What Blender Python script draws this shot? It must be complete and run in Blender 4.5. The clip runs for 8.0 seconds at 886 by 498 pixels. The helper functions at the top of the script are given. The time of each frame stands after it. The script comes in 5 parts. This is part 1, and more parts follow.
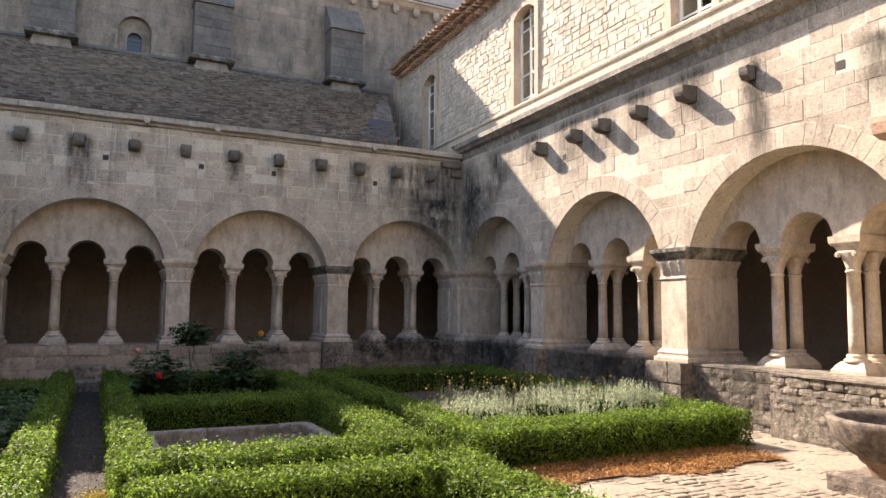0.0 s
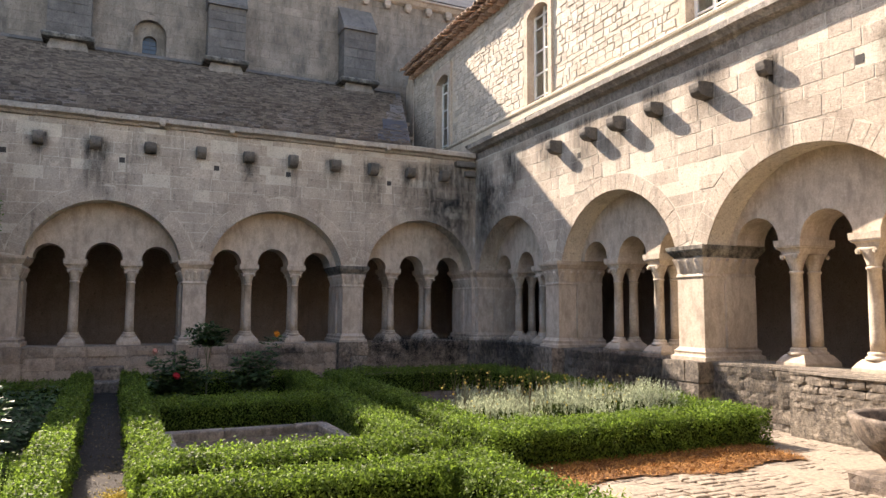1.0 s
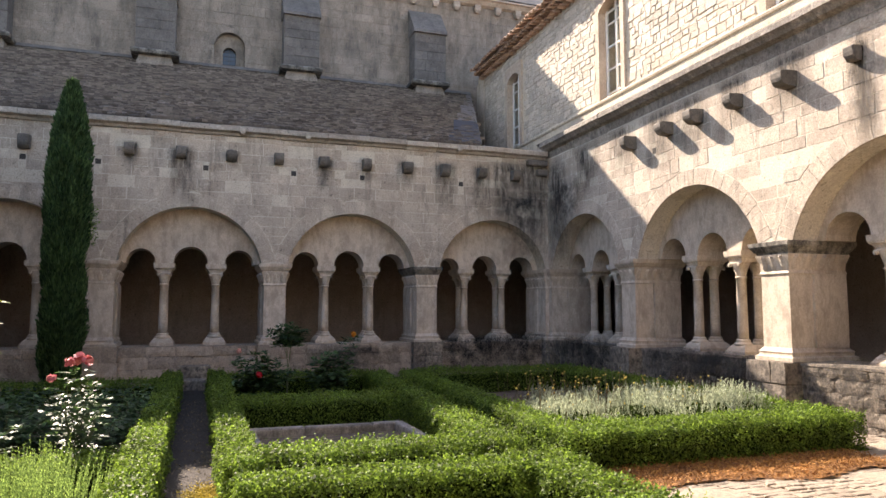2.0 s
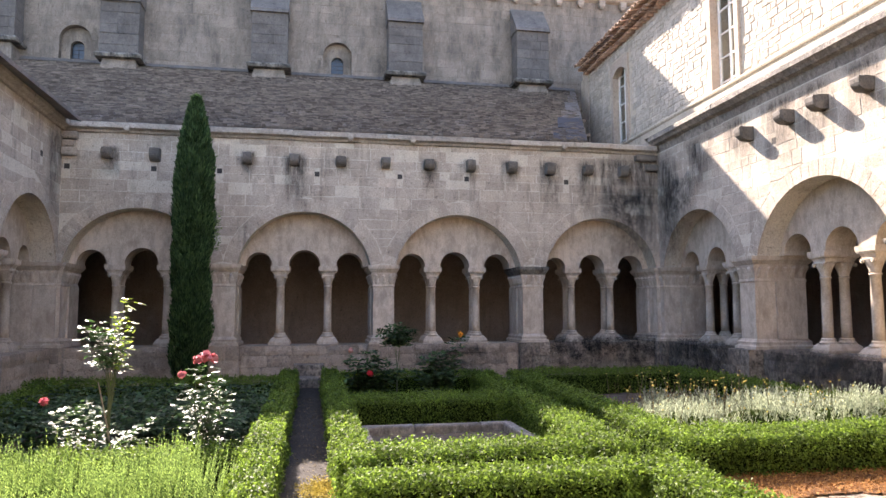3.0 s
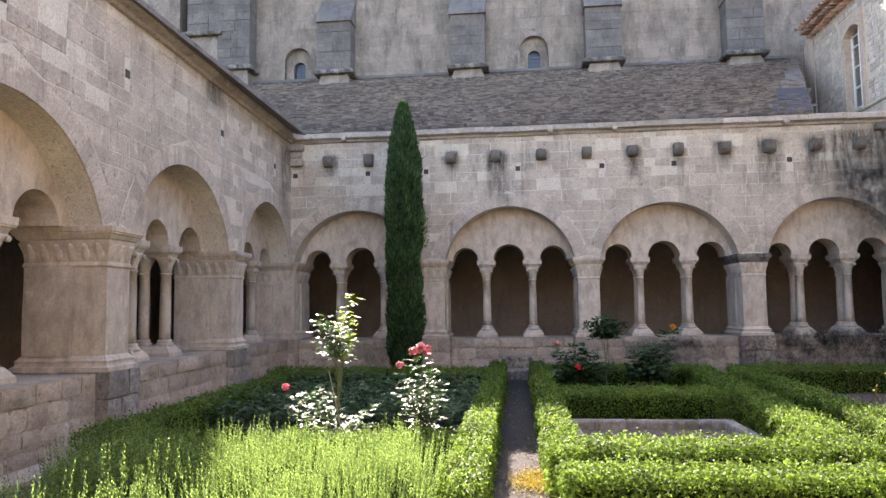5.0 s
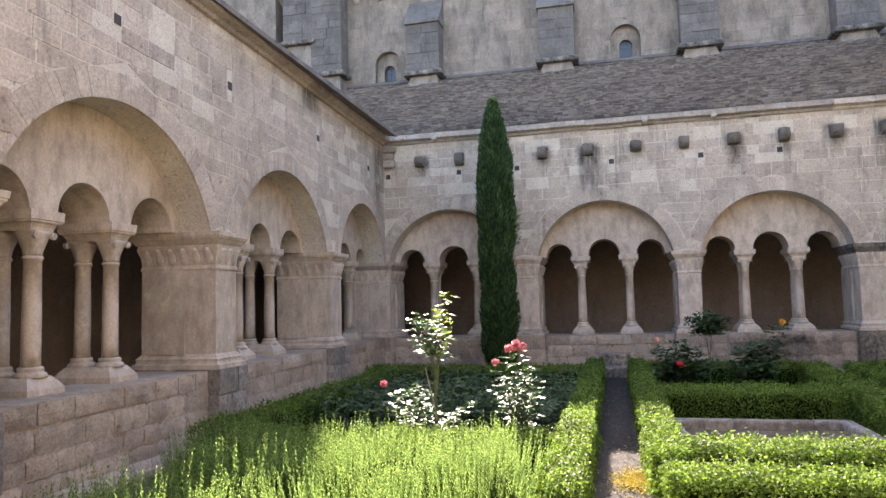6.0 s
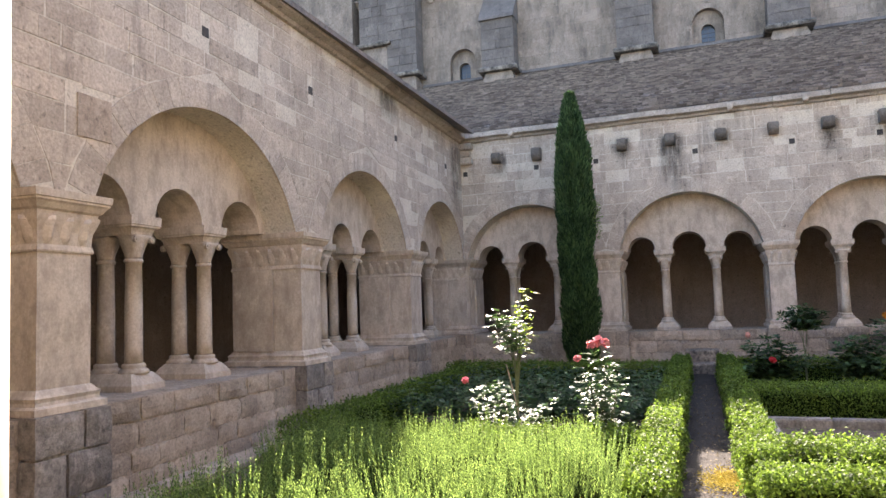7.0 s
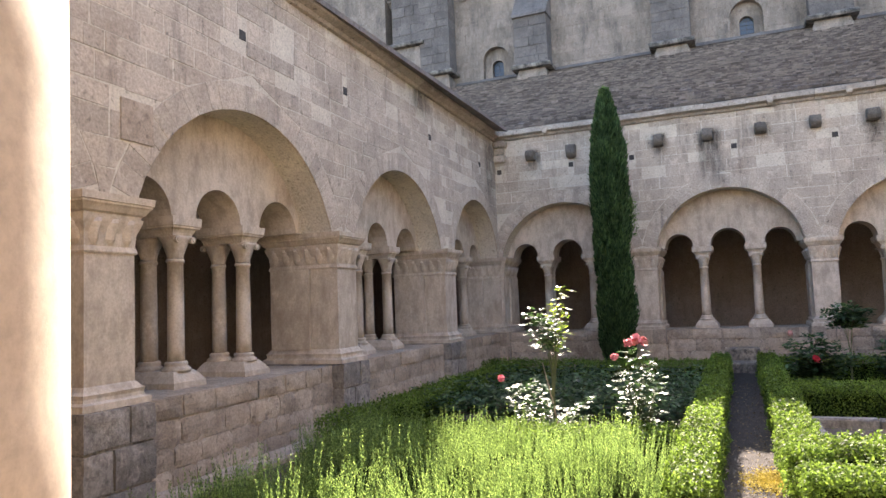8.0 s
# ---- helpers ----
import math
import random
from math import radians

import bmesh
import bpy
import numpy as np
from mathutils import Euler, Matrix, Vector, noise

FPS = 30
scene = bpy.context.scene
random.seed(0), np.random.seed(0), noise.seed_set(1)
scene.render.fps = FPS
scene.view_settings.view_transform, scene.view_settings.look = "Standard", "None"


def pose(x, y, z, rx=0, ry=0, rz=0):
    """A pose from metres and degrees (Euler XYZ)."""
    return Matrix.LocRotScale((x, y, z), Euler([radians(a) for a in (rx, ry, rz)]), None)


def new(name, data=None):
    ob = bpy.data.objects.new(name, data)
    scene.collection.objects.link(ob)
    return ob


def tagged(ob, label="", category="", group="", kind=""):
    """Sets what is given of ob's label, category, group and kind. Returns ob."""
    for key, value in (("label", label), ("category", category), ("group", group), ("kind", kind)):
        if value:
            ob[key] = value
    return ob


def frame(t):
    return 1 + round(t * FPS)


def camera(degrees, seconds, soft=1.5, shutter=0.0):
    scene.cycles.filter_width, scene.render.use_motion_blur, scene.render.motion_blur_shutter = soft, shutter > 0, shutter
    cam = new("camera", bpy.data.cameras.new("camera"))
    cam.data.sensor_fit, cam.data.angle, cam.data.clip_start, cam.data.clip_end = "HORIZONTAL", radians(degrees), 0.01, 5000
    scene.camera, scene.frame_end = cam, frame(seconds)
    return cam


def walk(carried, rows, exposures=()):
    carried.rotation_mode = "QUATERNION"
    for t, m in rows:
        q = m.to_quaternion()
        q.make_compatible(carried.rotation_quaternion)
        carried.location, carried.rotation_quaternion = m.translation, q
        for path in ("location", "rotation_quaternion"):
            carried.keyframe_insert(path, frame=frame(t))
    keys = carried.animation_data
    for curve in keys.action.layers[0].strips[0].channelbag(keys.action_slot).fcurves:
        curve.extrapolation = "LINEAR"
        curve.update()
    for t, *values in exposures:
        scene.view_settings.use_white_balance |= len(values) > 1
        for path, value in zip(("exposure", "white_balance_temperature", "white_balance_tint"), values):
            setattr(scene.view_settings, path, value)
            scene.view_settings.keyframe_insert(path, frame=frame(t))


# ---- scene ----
cam = camera(65.0, 8.0)
# seconds, place, Euler turn
PATH = [
    (0.0, 0.012, 0.015, 1.496, 95.05, -0.59, -26.57),
    (0.5, 0.011, 0.017, 1.494, 95.02, -0.45, -26.35),
    (1.0, 0.011, 0.035, 1.493, 95.02, -0.29, -25.39),
    (1.5, 0.004, 0.01, 1.499, 94.99, -0.08, -22.97),
    (3.0, 0.002, 0.002, 1.5, 95.01, 0.16, -10.64),
    (3.5, 0.002, 0.004, 1.502, 94.98, 0.38, -6.46),
    (4.0, 0.0, 0.0, 1.5, 94.82, 0.5, -2.17),
    (4.5, -0.001, -0.005, 1.5, 94.63, 0.56, 2.03),
    (6.0, -0.012, -0.013, 1.502, 94.49, 1.48, 13.74),
    (6.5, -0.011, -0.024, 1.503, 94.43, 1.8, 17.28),
    (7.0, -0.011, -0.033, 1.501, 94.42, 2.07, 20.25),
    (7.5, -0.022, -0.042, 1.501, 94.44, 2.23, 22.38),
    (8.0, -0.02, -0.048, 1.502, 94.39, 2.23, 23.05),
]
EXPOSURES = [(0.0, 1.93, 7300, 19), (1.5, 1.94, 7300, 19), (3.0, 2.5, 6850, 22), (3.5, 2.72, 6650, 22), (4.5, 2.85, 6850, 21), (6.0, 2.85, 6950, 20), (8.0, 2.78, 7000, 20)]
walk(cam, [(t, pose(x, y, z, rx, ry, rz)) for t, x, y, z, rx, ry, rz in PATH], EXPOSURES)

# ---- light: low morning sun over the church, clear sky ----
SUN = Vector((-0.37, 1.0, 0.86)).normalized()
world = bpy.data.worlds.new("sky")
scene.world = world
world.use_nodes = True
wn = world.node_tree.nodes
sky = wn.new("ShaderNodeTexSky")
sky.sky_type = 'NISHITA'
sky.sun_disc = False
sky.sun_elevation = math.asin(SUN.z)
sky.sun_rotation = math.atan2(SUN.x, SUN.y)
wn["Background"].inputs["Strength"].default_value = 0.13
world.node_tree.links.new(sky.outputs[0], wn["Background"].inputs["Color"])
sun_data = bpy.data.lights.new("sun", 'SUN')
sun_data.energy = 4.6
sun_data.angle = radians(0.5)
sun_data.color = (1.0, 0.93, 0.82)
sun = new("sun", sun_data)
sun.rotation_mode = 'QUATERNION'
sun.rotation_quaternion = (-SUN).to_track_quat('-Z', 'Y')


# ---- materials ----
def material(name, rough=0.9, metal=0.0):
    m = bpy.data.materials.new(name)
    m.use_nodes = True
    b = m.node_tree.nodes["Principled BSDF"]
    b.inputs["Roughness"].default_value = rough
    b.inputs["Metallic"].default_value = metal
    return m, m.node_tree.nodes, m.node_tree.links, b


def ramp(nodes, stops):
    r = nodes.new("ShaderNodeValToRGB")
    e = r.color_ramp.elements
    e[0].position, e[0].color = stops[0][0], (*stops[0][1], 1)
    e[1].position, e[1].color = stops[-1][0], (*stops[-1][1], 1)
    for p, c in stops[1:-1]:
        q = e.new(p)
        q.color = (*c, 1)
    return r


def grey(v):
    return (v, v, v)


def stone(name, dark, light, stain=(0.06, 0.055, 0.045), stain_amount=0.5, stain_from=0.52, vary=0.25, island=False, bump=0.5, streak=(1.3, 1.3, 0.25), grain=38.0, smear=0.45, pitted=0.9):
    m, n, l, b = material(name, 0.92)
    tc = n.new("ShaderNodeTexCoord")
    big = n.new("ShaderNodeTexNoise")
    big.inputs["Scale"].default_value, big.inputs["Detail"].default_value, big.inputs["Roughness"].default_value = 1.7, 8, 0.65
    fine = n.new("ShaderNodeTexNoise")
    fine.inputs["Scale"].default_value, fine.inputs["Detail"].default_value, fine.inputs["Roughness"].default_value = grain, 6, 0.7
    for t in (big, fine):
        l.new(tc.outputs["Object"], t.inputs["Vector"])
    r = ramp(n, [(0.3, dark), (0.7, light)])
    l.new(big.outputs["Fac"], r.inputs["Fac"])
    # each piece a little lighter or darker
    if island:
        rnd = n.new("ShaderNodeNewGeometry").outputs["Random Per Island"]
    else:
        rnd = n.new("ShaderNodeObjectInfo").outputs["Random"]
    mr = n.new("ShaderNodeMapRange")
    mr.inputs["To Min"].default_value, mr.inputs["To Max"].default_value = 1 - vary, 1 + vary * 0.6
    l.new(rnd, mr.inputs["Value"])
    hsv = n.new("ShaderNodeHueSaturation")
    l.new(r.outputs["Color"], hsv.inputs["Color"])
    l.new(mr.outputs["Result"], hsv.inputs["Value"])
    fr = ramp(n, [(0.32, grey(0.58)), (0.62, grey(1.12))])
    l.new(fine.outputs["Fac"], fr.inputs["Fac"])
    mul = n.new("ShaderNodeMixRGB")
    mul.blend_type = 'MULTIPLY'
    mul.inputs["Fac"].default_value = 0.35 + 0.5 * pitted
    l.new(hsv.outputs["Color"], mul.inputs["Color1"])
    l.new(fr.outputs["Color"], mul.inputs["Color2"])
    # pale lime smears and dark pits
    sm = n.new("ShaderNodeTexNoise")
    sm.inputs["Scale"].default_value, sm.inputs["Detail"].default_value, sm.inputs["Roughness"].default_value = 4.2, 10, 0.78
    l.new(tc.outputs["Object"], sm.inputs["Vector"])
    smr = ramp(n, [(0.53, grey(0)), (0.63, grey(smear))])
    l.new(sm.outputs["Fac"], smr.inputs["Fac"])
    lime = n.new("ShaderNodeMixRGB")
    l.new(smr.outputs["Color"], lime.inputs["Fac"])
    l.new(mul.outputs["Color"], lime.inputs["Color1"])
    lime.inputs["Color2"].default_value = (*(min(0.72, c * 1.2) for c in light), 1)
    pit = n.new("ShaderNodeTexNoise")
    pit.inputs["Scale"].default_value, pit.inputs["Detail"].default_value, pit.inputs["Roughness"].default_value = 15.0, 5, 0.6
    l.new(tc.outputs["Object"], pit.inputs["Vector"])
    pr = ramp(n, [(0.3, grey(0.45)), (0.42, grey(1.0))])
    l.new(pit.outputs["Fac"], pr.inputs["Fac"])
    pits = n.new("ShaderNodeMixRGB")
    pits.blend_type = 'MULTIPLY'
    pits.inputs["Fac"].default_value = pitted
    l.new(lime.outputs["Color"], pits.inputs["Color1"])
    l.new(pr.outputs["Color"], pits.inputs["Color2"])
    mul = pits
    # weather streaks and lichen
    mp = n.new("ShaderNodeMapping")
    mp.inputs["Scale"].default_value = streak
    l.new(tc.outputs["Object"], mp.inputs["Vector"])
    st = n.new("ShaderNodeTexNoise")
    st.inputs["Scale"].default_value, st.inputs["Detail"].default_value, st.inputs["Roughness"].default_value = 1.9, 9, 0.72
    l.new(mp.outputs["Vector"], st.inputs["Vector"])
    sr = ramp(n, [(stain_from, grey(0)), (stain_from + 0.2, grey(stain_amount))])
    l.new(st.outputs["Fac"], sr.inputs["Fac"])
    mix = n.new("ShaderNodeMixRGB")
    l.new(sr.outputs["Color"], mix.inputs["Fac"])
    l.new(mul.outputs["Color"], mix.inputs["Color1"])
    mix.inputs["Color2"].default_value = (*stain, 1)
    l.new(mix.outputs["Color"], b.inputs["Base Color"])
    add = n.new("ShaderNodeMath")
    add.operation = 'MULTIPLY_ADD'
    add.inputs[1].default_value = 0.5
    l.new(fine.outputs["Fac"], add.inputs[0])
    l.new(big.outputs["Fac"], add.inputs[2])
    bp = n.new("ShaderNodeBump")
    bp.inputs["Strength"].default_value, bp.inputs["Distance"].default_value = bump, 0.02
    l.new(add.outputs[0], bp.inputs["Height"])
    l.new(bp.outputs["Normal"], b.inputs["Normal"])
    return m


def leafy(name, dark, light, rough=0.5, trans=0.35, gloss=0.25, through_light=1.0):
    m, n, l, b = material(name, rough)
    geo = n.new("ShaderNodeNewGeometry")
    r = ramp(n, [(0.0, dark), (0.75, light), (1.0, tuple(min(1, c * 1.5) for c in light))])
    l.new(geo.outputs["Random Per Island"], r.inputs["Fac"])
    tc = n.new("ShaderNodeTexCoord")
    no = n.new("ShaderNodeTexNoise")
    no.inputs["Scale"].default_value, no.inputs["Detail"].default_value = 3.0, 4
    l.new(tc.outputs["Object"], no.inputs["Vector"])
    nr = ramp(n, [(0.3, grey(0.6)), (0.7, grey(1.15))])
    l.new(no.outputs["Fac"], nr.inputs["Fac"])
    mul = n.new("ShaderNodeMixRGB")
    mul.blend_type = 'MULTIPLY'
    mul.inputs["Fac"].default_value = 1
    l.new(r.outputs["Color"], mul.inputs["Color1"])
    l.new(nr.outputs["Color"], mul.inputs["Color2"])
    l.new(mul.outputs["Color"], b.inputs["Base Color"])
    b.inputs["Specular IOR Level"].default_value = gloss
    t = n.new("ShaderNodeBsdfTranslucent")
    # light that comes through a leaf is brighter and yellower than what its face throws back
    glow = n.new("ShaderNodeMixRGB")
    glow.blend_type = 'MULTIPLY'
    glow.inputs["Fac"].default_value = 1
    glow.inputs["Color2"].default_value = (through_light, through_light, through_light * 0.85, 1)
    l.new(mul.outputs["Color"], glow.inputs["Color1"])
    l.new(glow.outputs["Color"], t.inputs["Color"])
    ms = n.new("ShaderNodeMixShader")
    ms.inputs["Fac"].default_value = trans
    l.new(b.outputs[0], ms.inputs[1])
    l.new(t.outputs[0], ms.inputs[2])
    l.new(ms.outputs[0], n["Material Output"].inputs["Surface"])
    return m


def plain(name, colour, rough=0.7, metal=0.0, mottle=0.25, scale=12.0, bump=0.15):
    m, n, l, b = material(name, rough, metal)
    tc = n.new("ShaderNodeTexCoord")
    no = n.new("ShaderNodeTexNoise")
    no.inputs["Scale"].default_value, no.inputs["Detail"].default_value, no.inputs["Roughness"].default_value = scale, 7, 0.7
    l.new(tc.outputs["Object"], no.inputs["Vector"])
    r = ramp(n, [(0.3, tuple(c * (1 - mottle) for c in colour)), (0.7, tuple(min(1, c * (1 + mottle)) for c in colour))])
    l.new(no.outputs["Fac"], r.inputs["Fac"])
    l.new(r.outputs["Color"], b.inputs["Base Color"])
    bp = n.new("ShaderNodeBump")
    bp.inputs["Strength"].default_value, bp.inputs["Distance"].default_value = bump, 0.02
    l.new(no.outputs["Fac"], bp.inputs["Height"])
    l.new(bp.outputs["Normal"], b.inputs["Normal"])
    return m


ASHLAR = stone("ashlar_limestone", (0.375, 0.308, 0.238), (0.54, 0.465, 0.37), stain=(0.1, 0.085, 0.07), stain_amount=0.75, stain_from=0.53, vary=0.14, smear=0.6, bump=0.7, streak=(2.2, 2.2, 0.3))
ASHLAR_JOINED = stone("ashlar_limestone_far", (0.375, 0.308, 0.238), (0.54, 0.465, 0.37), stain=(0.1, 0.085, 0.07), stain_amount=0.75, stain_from=0.53, vary=0.14, smear=0.6, bump=0.7, island=True, streak=(2.2, 2.2, 0.3))
CORE = stone("lime_mortar", (0.5, 0.445, 0.35), (0.64, 0.575, 0.46), stain=(0.2, 0.17, 0.14), stain_amount=0.5, vary=0.0)
SMOOTH = stone("dressed_limestone", (0.47, 0.39, 0.3), (0.62, 0.535, 0.425), stain=(0.25, 0.195, 0.145), stain_amount=0.6, stain_from=0.44, vary=0.12, bump=0.2, streak=(3.5, 3.5, 1.6), pitted=0.2)
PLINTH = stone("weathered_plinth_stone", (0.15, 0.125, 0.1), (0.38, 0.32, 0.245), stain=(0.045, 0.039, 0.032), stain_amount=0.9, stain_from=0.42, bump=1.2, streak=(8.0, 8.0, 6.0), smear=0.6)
GREYFOOT = stone("grey_lichen_foot_stone", (0.2, 0.175, 0.145), (0.4, 0.355, 0.3), stain=(0.09, 0.08, 0.07), stain_amount=0.75, stain_from=0.45, bump=1.2, streak=(7.0, 7.0, 5.0), smear=0.7)
CORNICE = stone("cornice_stone", (0.34, 0.29, 0.235), (0.5, 0.44, 0.365), stain=(0.1, 0.088, 0.072), stain_amount=0.6, streak=(0.8, 0.8, 2.0))
LOWSTONE = stone("low_wall_stone", (0.32, 0.25, 0.185), (0.49, 0.4, 0.305), stain=(0.14, 0.11, 0.085), stain_amount=0.6, stain_from=0.5, vary=0.25, bump=1.0, streak=(2.4, 2.4, 1.8))
LICHEN = stone("lichen_stone", (0.2, 0.18, 0.15), (0.36, 0.33, 0.27), stain=(0.035, 0.033, 0.028), stain_amount=0.97, stain_from=0.4, bump=0.6, streak=(2.2, 2.2, 1.2))
RUBBLE = stone("rubble_limestone", (0.45, 0.39, 0.31), (0.6, 0.53, 0.43), stain=(0.3, 0.24, 0.17), stain_amount=0.35, vary=0.22, island=True, bump=0.6)
RENDER = stone("lime_render", (0.5, 0.42, 0.31), (0.62, 0.53, 0.4), stain=(0.2, 0.17, 0.13), stain_amount=0.45, vary=0.0, bump=0.3)
OCHRE = stone("ochre_window_stone", (0.42, 0.33, 0.25), (0.55, 0.45, 0.35), stain=(0.3, 0.22, 0.14), stain_amount=0.3, vary=0.0, bump=0.2)
CORBEL = stone("dark_corbel_stone", (0.075, 0.067, 0.055), (0.2, 0.175, 0.145), stain=(0.025, 0.023, 0.02), stain_amount=0.8, vary=0.2)
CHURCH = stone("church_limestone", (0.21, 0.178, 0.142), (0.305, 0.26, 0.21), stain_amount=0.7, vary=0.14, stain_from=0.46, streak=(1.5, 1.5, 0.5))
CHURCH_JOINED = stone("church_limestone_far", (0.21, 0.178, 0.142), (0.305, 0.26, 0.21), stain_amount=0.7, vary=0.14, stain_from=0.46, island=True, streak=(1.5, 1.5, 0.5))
SLATE = stone("stone_slate", (0.122, 0.103, 0.087), (0.235, 0.2, 0.17), stain=(0.05, 0.048, 0.043), stain_amount=0.6, vary=0.55, island=True, bump=0.6)
INNER = stone("gallery_plaster", (0.27, 0.215, 0.165), (0.38, 0.31, 0.245), stain_amount=0.4, vary=0.0)
TERRACOTTA = stone("old_roof_tile", (0.34, 0.2, 0.13), (0.52, 0.35, 0.24), stain=(0.12, 0.1, 0.085), stain_amount=0.7, vary=0.35)
BUTTRESS = stone("dark_buttress_stone", (0.085, 0.078, 0.07), (0.17, 0.155, 0.138), stain=(0.05, 0.048, 0.044), stain_amount=0.7, vary=0.18)
FLAG = stone("cobble_stone", (0.2, 0.165, 0.125), (0.31, 0.26, 0.2), stain=(0.13, 0.09, 0.06), stain_amount=0.5, vary=0.22, island=True, bump=0.6)
BASIN = stone("basin_stone", (0.1, 0.078, 0.062), (0.26, 0.21, 0.165), stain=(0.04, 0.032, 0.027), stain_amount=0.9, stain_from=0.42, vary=0.0, bump=1.3, streak=(6.0, 6.0, 4.0), smear=0.6)
POLISHED = stone("rubbed_limestone", (0.5, 0.41, 0.31), (0.63, 0.54, 0.425), stain=(0.36, 0.28, 0.2), stain_amount=0.4, vary=0.0, bump=0.06, smear=0.3, pitted=0.15)
ZINC = plain("blue_grey_roof_sheet", (0.028, 0.031, 0.038), 0.8, mottle=0.3, scale=5)
SOIL = plain("garden_soil", (0.085, 0.06, 0.042), 0.95, mottle=0.45, scale=9, bump=0.7)
# path grit darkened in colour for the hedge shade that lies over it
GRIT = plain("shaded_path_grit", (0.025, 0.019, 0.014), 0.95, mottle=0.6, scale=45, bump=0.9)
DUST = plain("dusty_ground", (0.25, 0.205, 0.155), 0.95, mottle=0.4, scale=25, bump=0.6)
MULCH = plain("rust_needle_litter", (0.15, 0.07, 0.026), 0.95, mottle=0.55, scale=60, bump=0.9)
CHIP = leafy("litter_needle", (0.16, 0.06, 0.015), (0.4, 0.2, 0.06), 0.85, 0.0)
BOX = leafy("box_leaf", (0.03, 0.058, 0.01), (0.125, 0.195, 0.032), 0.55, 0.38, 0.15, 1.9)
# near-black fill: the shade inside hedges and bushes, put into the colour
BOXCORE = plain("foliage_inner_shade", (0.016, 0.024, 0.006), 1.0, mottle=0.5, scale=30)
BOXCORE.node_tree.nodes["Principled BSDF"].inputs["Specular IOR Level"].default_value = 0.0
ROSEMARY = leafy("rosemary_needle", (0.04, 0.075, 0.024), (0.15, 0.22, 0.062), 0.5, 0.5, 0.2, 2.1)
SANTOLINA = leafy("santolina_leaf", (0.21, 0.25, 0.18), (0.42, 0.47, 0.36), 0.7, 0.4)
DRY = leafy("dry_stalk", (0.08, 0.06, 0.035), (0.2, 0.16, 0.09), 0.8, 0.2)
YELLOW = leafy("yellow_button_flower", (0.55, 0.38, 0.06), (0.75, 0.6, 0.15), 0.7, 0.2)
ROSELEAF = leafy("rose_leaf", (0.02, 0.05, 0.018), (0.07, 0.13, 0.045), 0.48, 0.3, 0.45, 1.8)
BEDLEAF = leafy("bedding_leaf", (0.02, 0.045, 0.02), (0.065, 0.12, 0.045), 0.55, 0.3, 0.2, 1.4)
MOSS = leafy("sunlit_yellow_moss", (0.16, 0.12, 0.02), (0.4, 0.31, 0.06), 0.8, 0.3, 0.1)
YOUNGLEAF = leafy("young_rose_leaf", (0.12, 0.19, 0.02), (0.26, 0.34, 0.05), 0.4, 0.55, 0.4, 1.8)
PETAL = leafy("pink_petal", (0.7, 0.13, 0.19), (0.88, 0.34, 0.38), 0.6, 0.3)
REDPETAL = leafy("red_petal", (0.45, 0.015, 0.03), (0.65, 0.05, 0.07), 0.6, 0.3)
ORANGEPETAL = leafy("orange_petal", (0.7, 0.22, 0.02), (0.85, 0.42, 0.06), 0.6, 0.3)
PALEPETAL = leafy("pale_rose_petal", (0.6, 0.25, 0.2), (0.8, 0.45, 0.38), 0.6, 0.3)
STEM = plain("rose_stem", (0.1, 0.12, 0.05), 0.7)
CANE = plain("cane_stake", (0.33, 0.27, 0.19), 0.8)
CYPRESS = leafy("cypress_spray", (0.018, 0.042, 0.016), (0.07, 0.125, 0.045), 0.7, 0.35, 0.15, 1.5)
BARK = plain("bark", (0.12, 0.09, 0.065), 0.95, mottle=0.5, scale=20, bump=0.8)
PAINT = plain("white_window_paint", (0.74, 0.72, 0.66), 0.5, mottle=0.05)
LEAD = plain("dark_leaded_glass", (0.03, 0.045, 0.06), 0.2, mottle=0.3, scale=25)
# near-black in place of shade in wall holes and behind the upper windows
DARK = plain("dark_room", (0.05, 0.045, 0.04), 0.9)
GLASS, gn, gl, gb = material("window_glass", 0.04)
gb.inputs["Base Color"].default_value = (0.82, 0.88, 0.9, 1)
gb.inputs["Transmission Weight"].default_value = 1.0


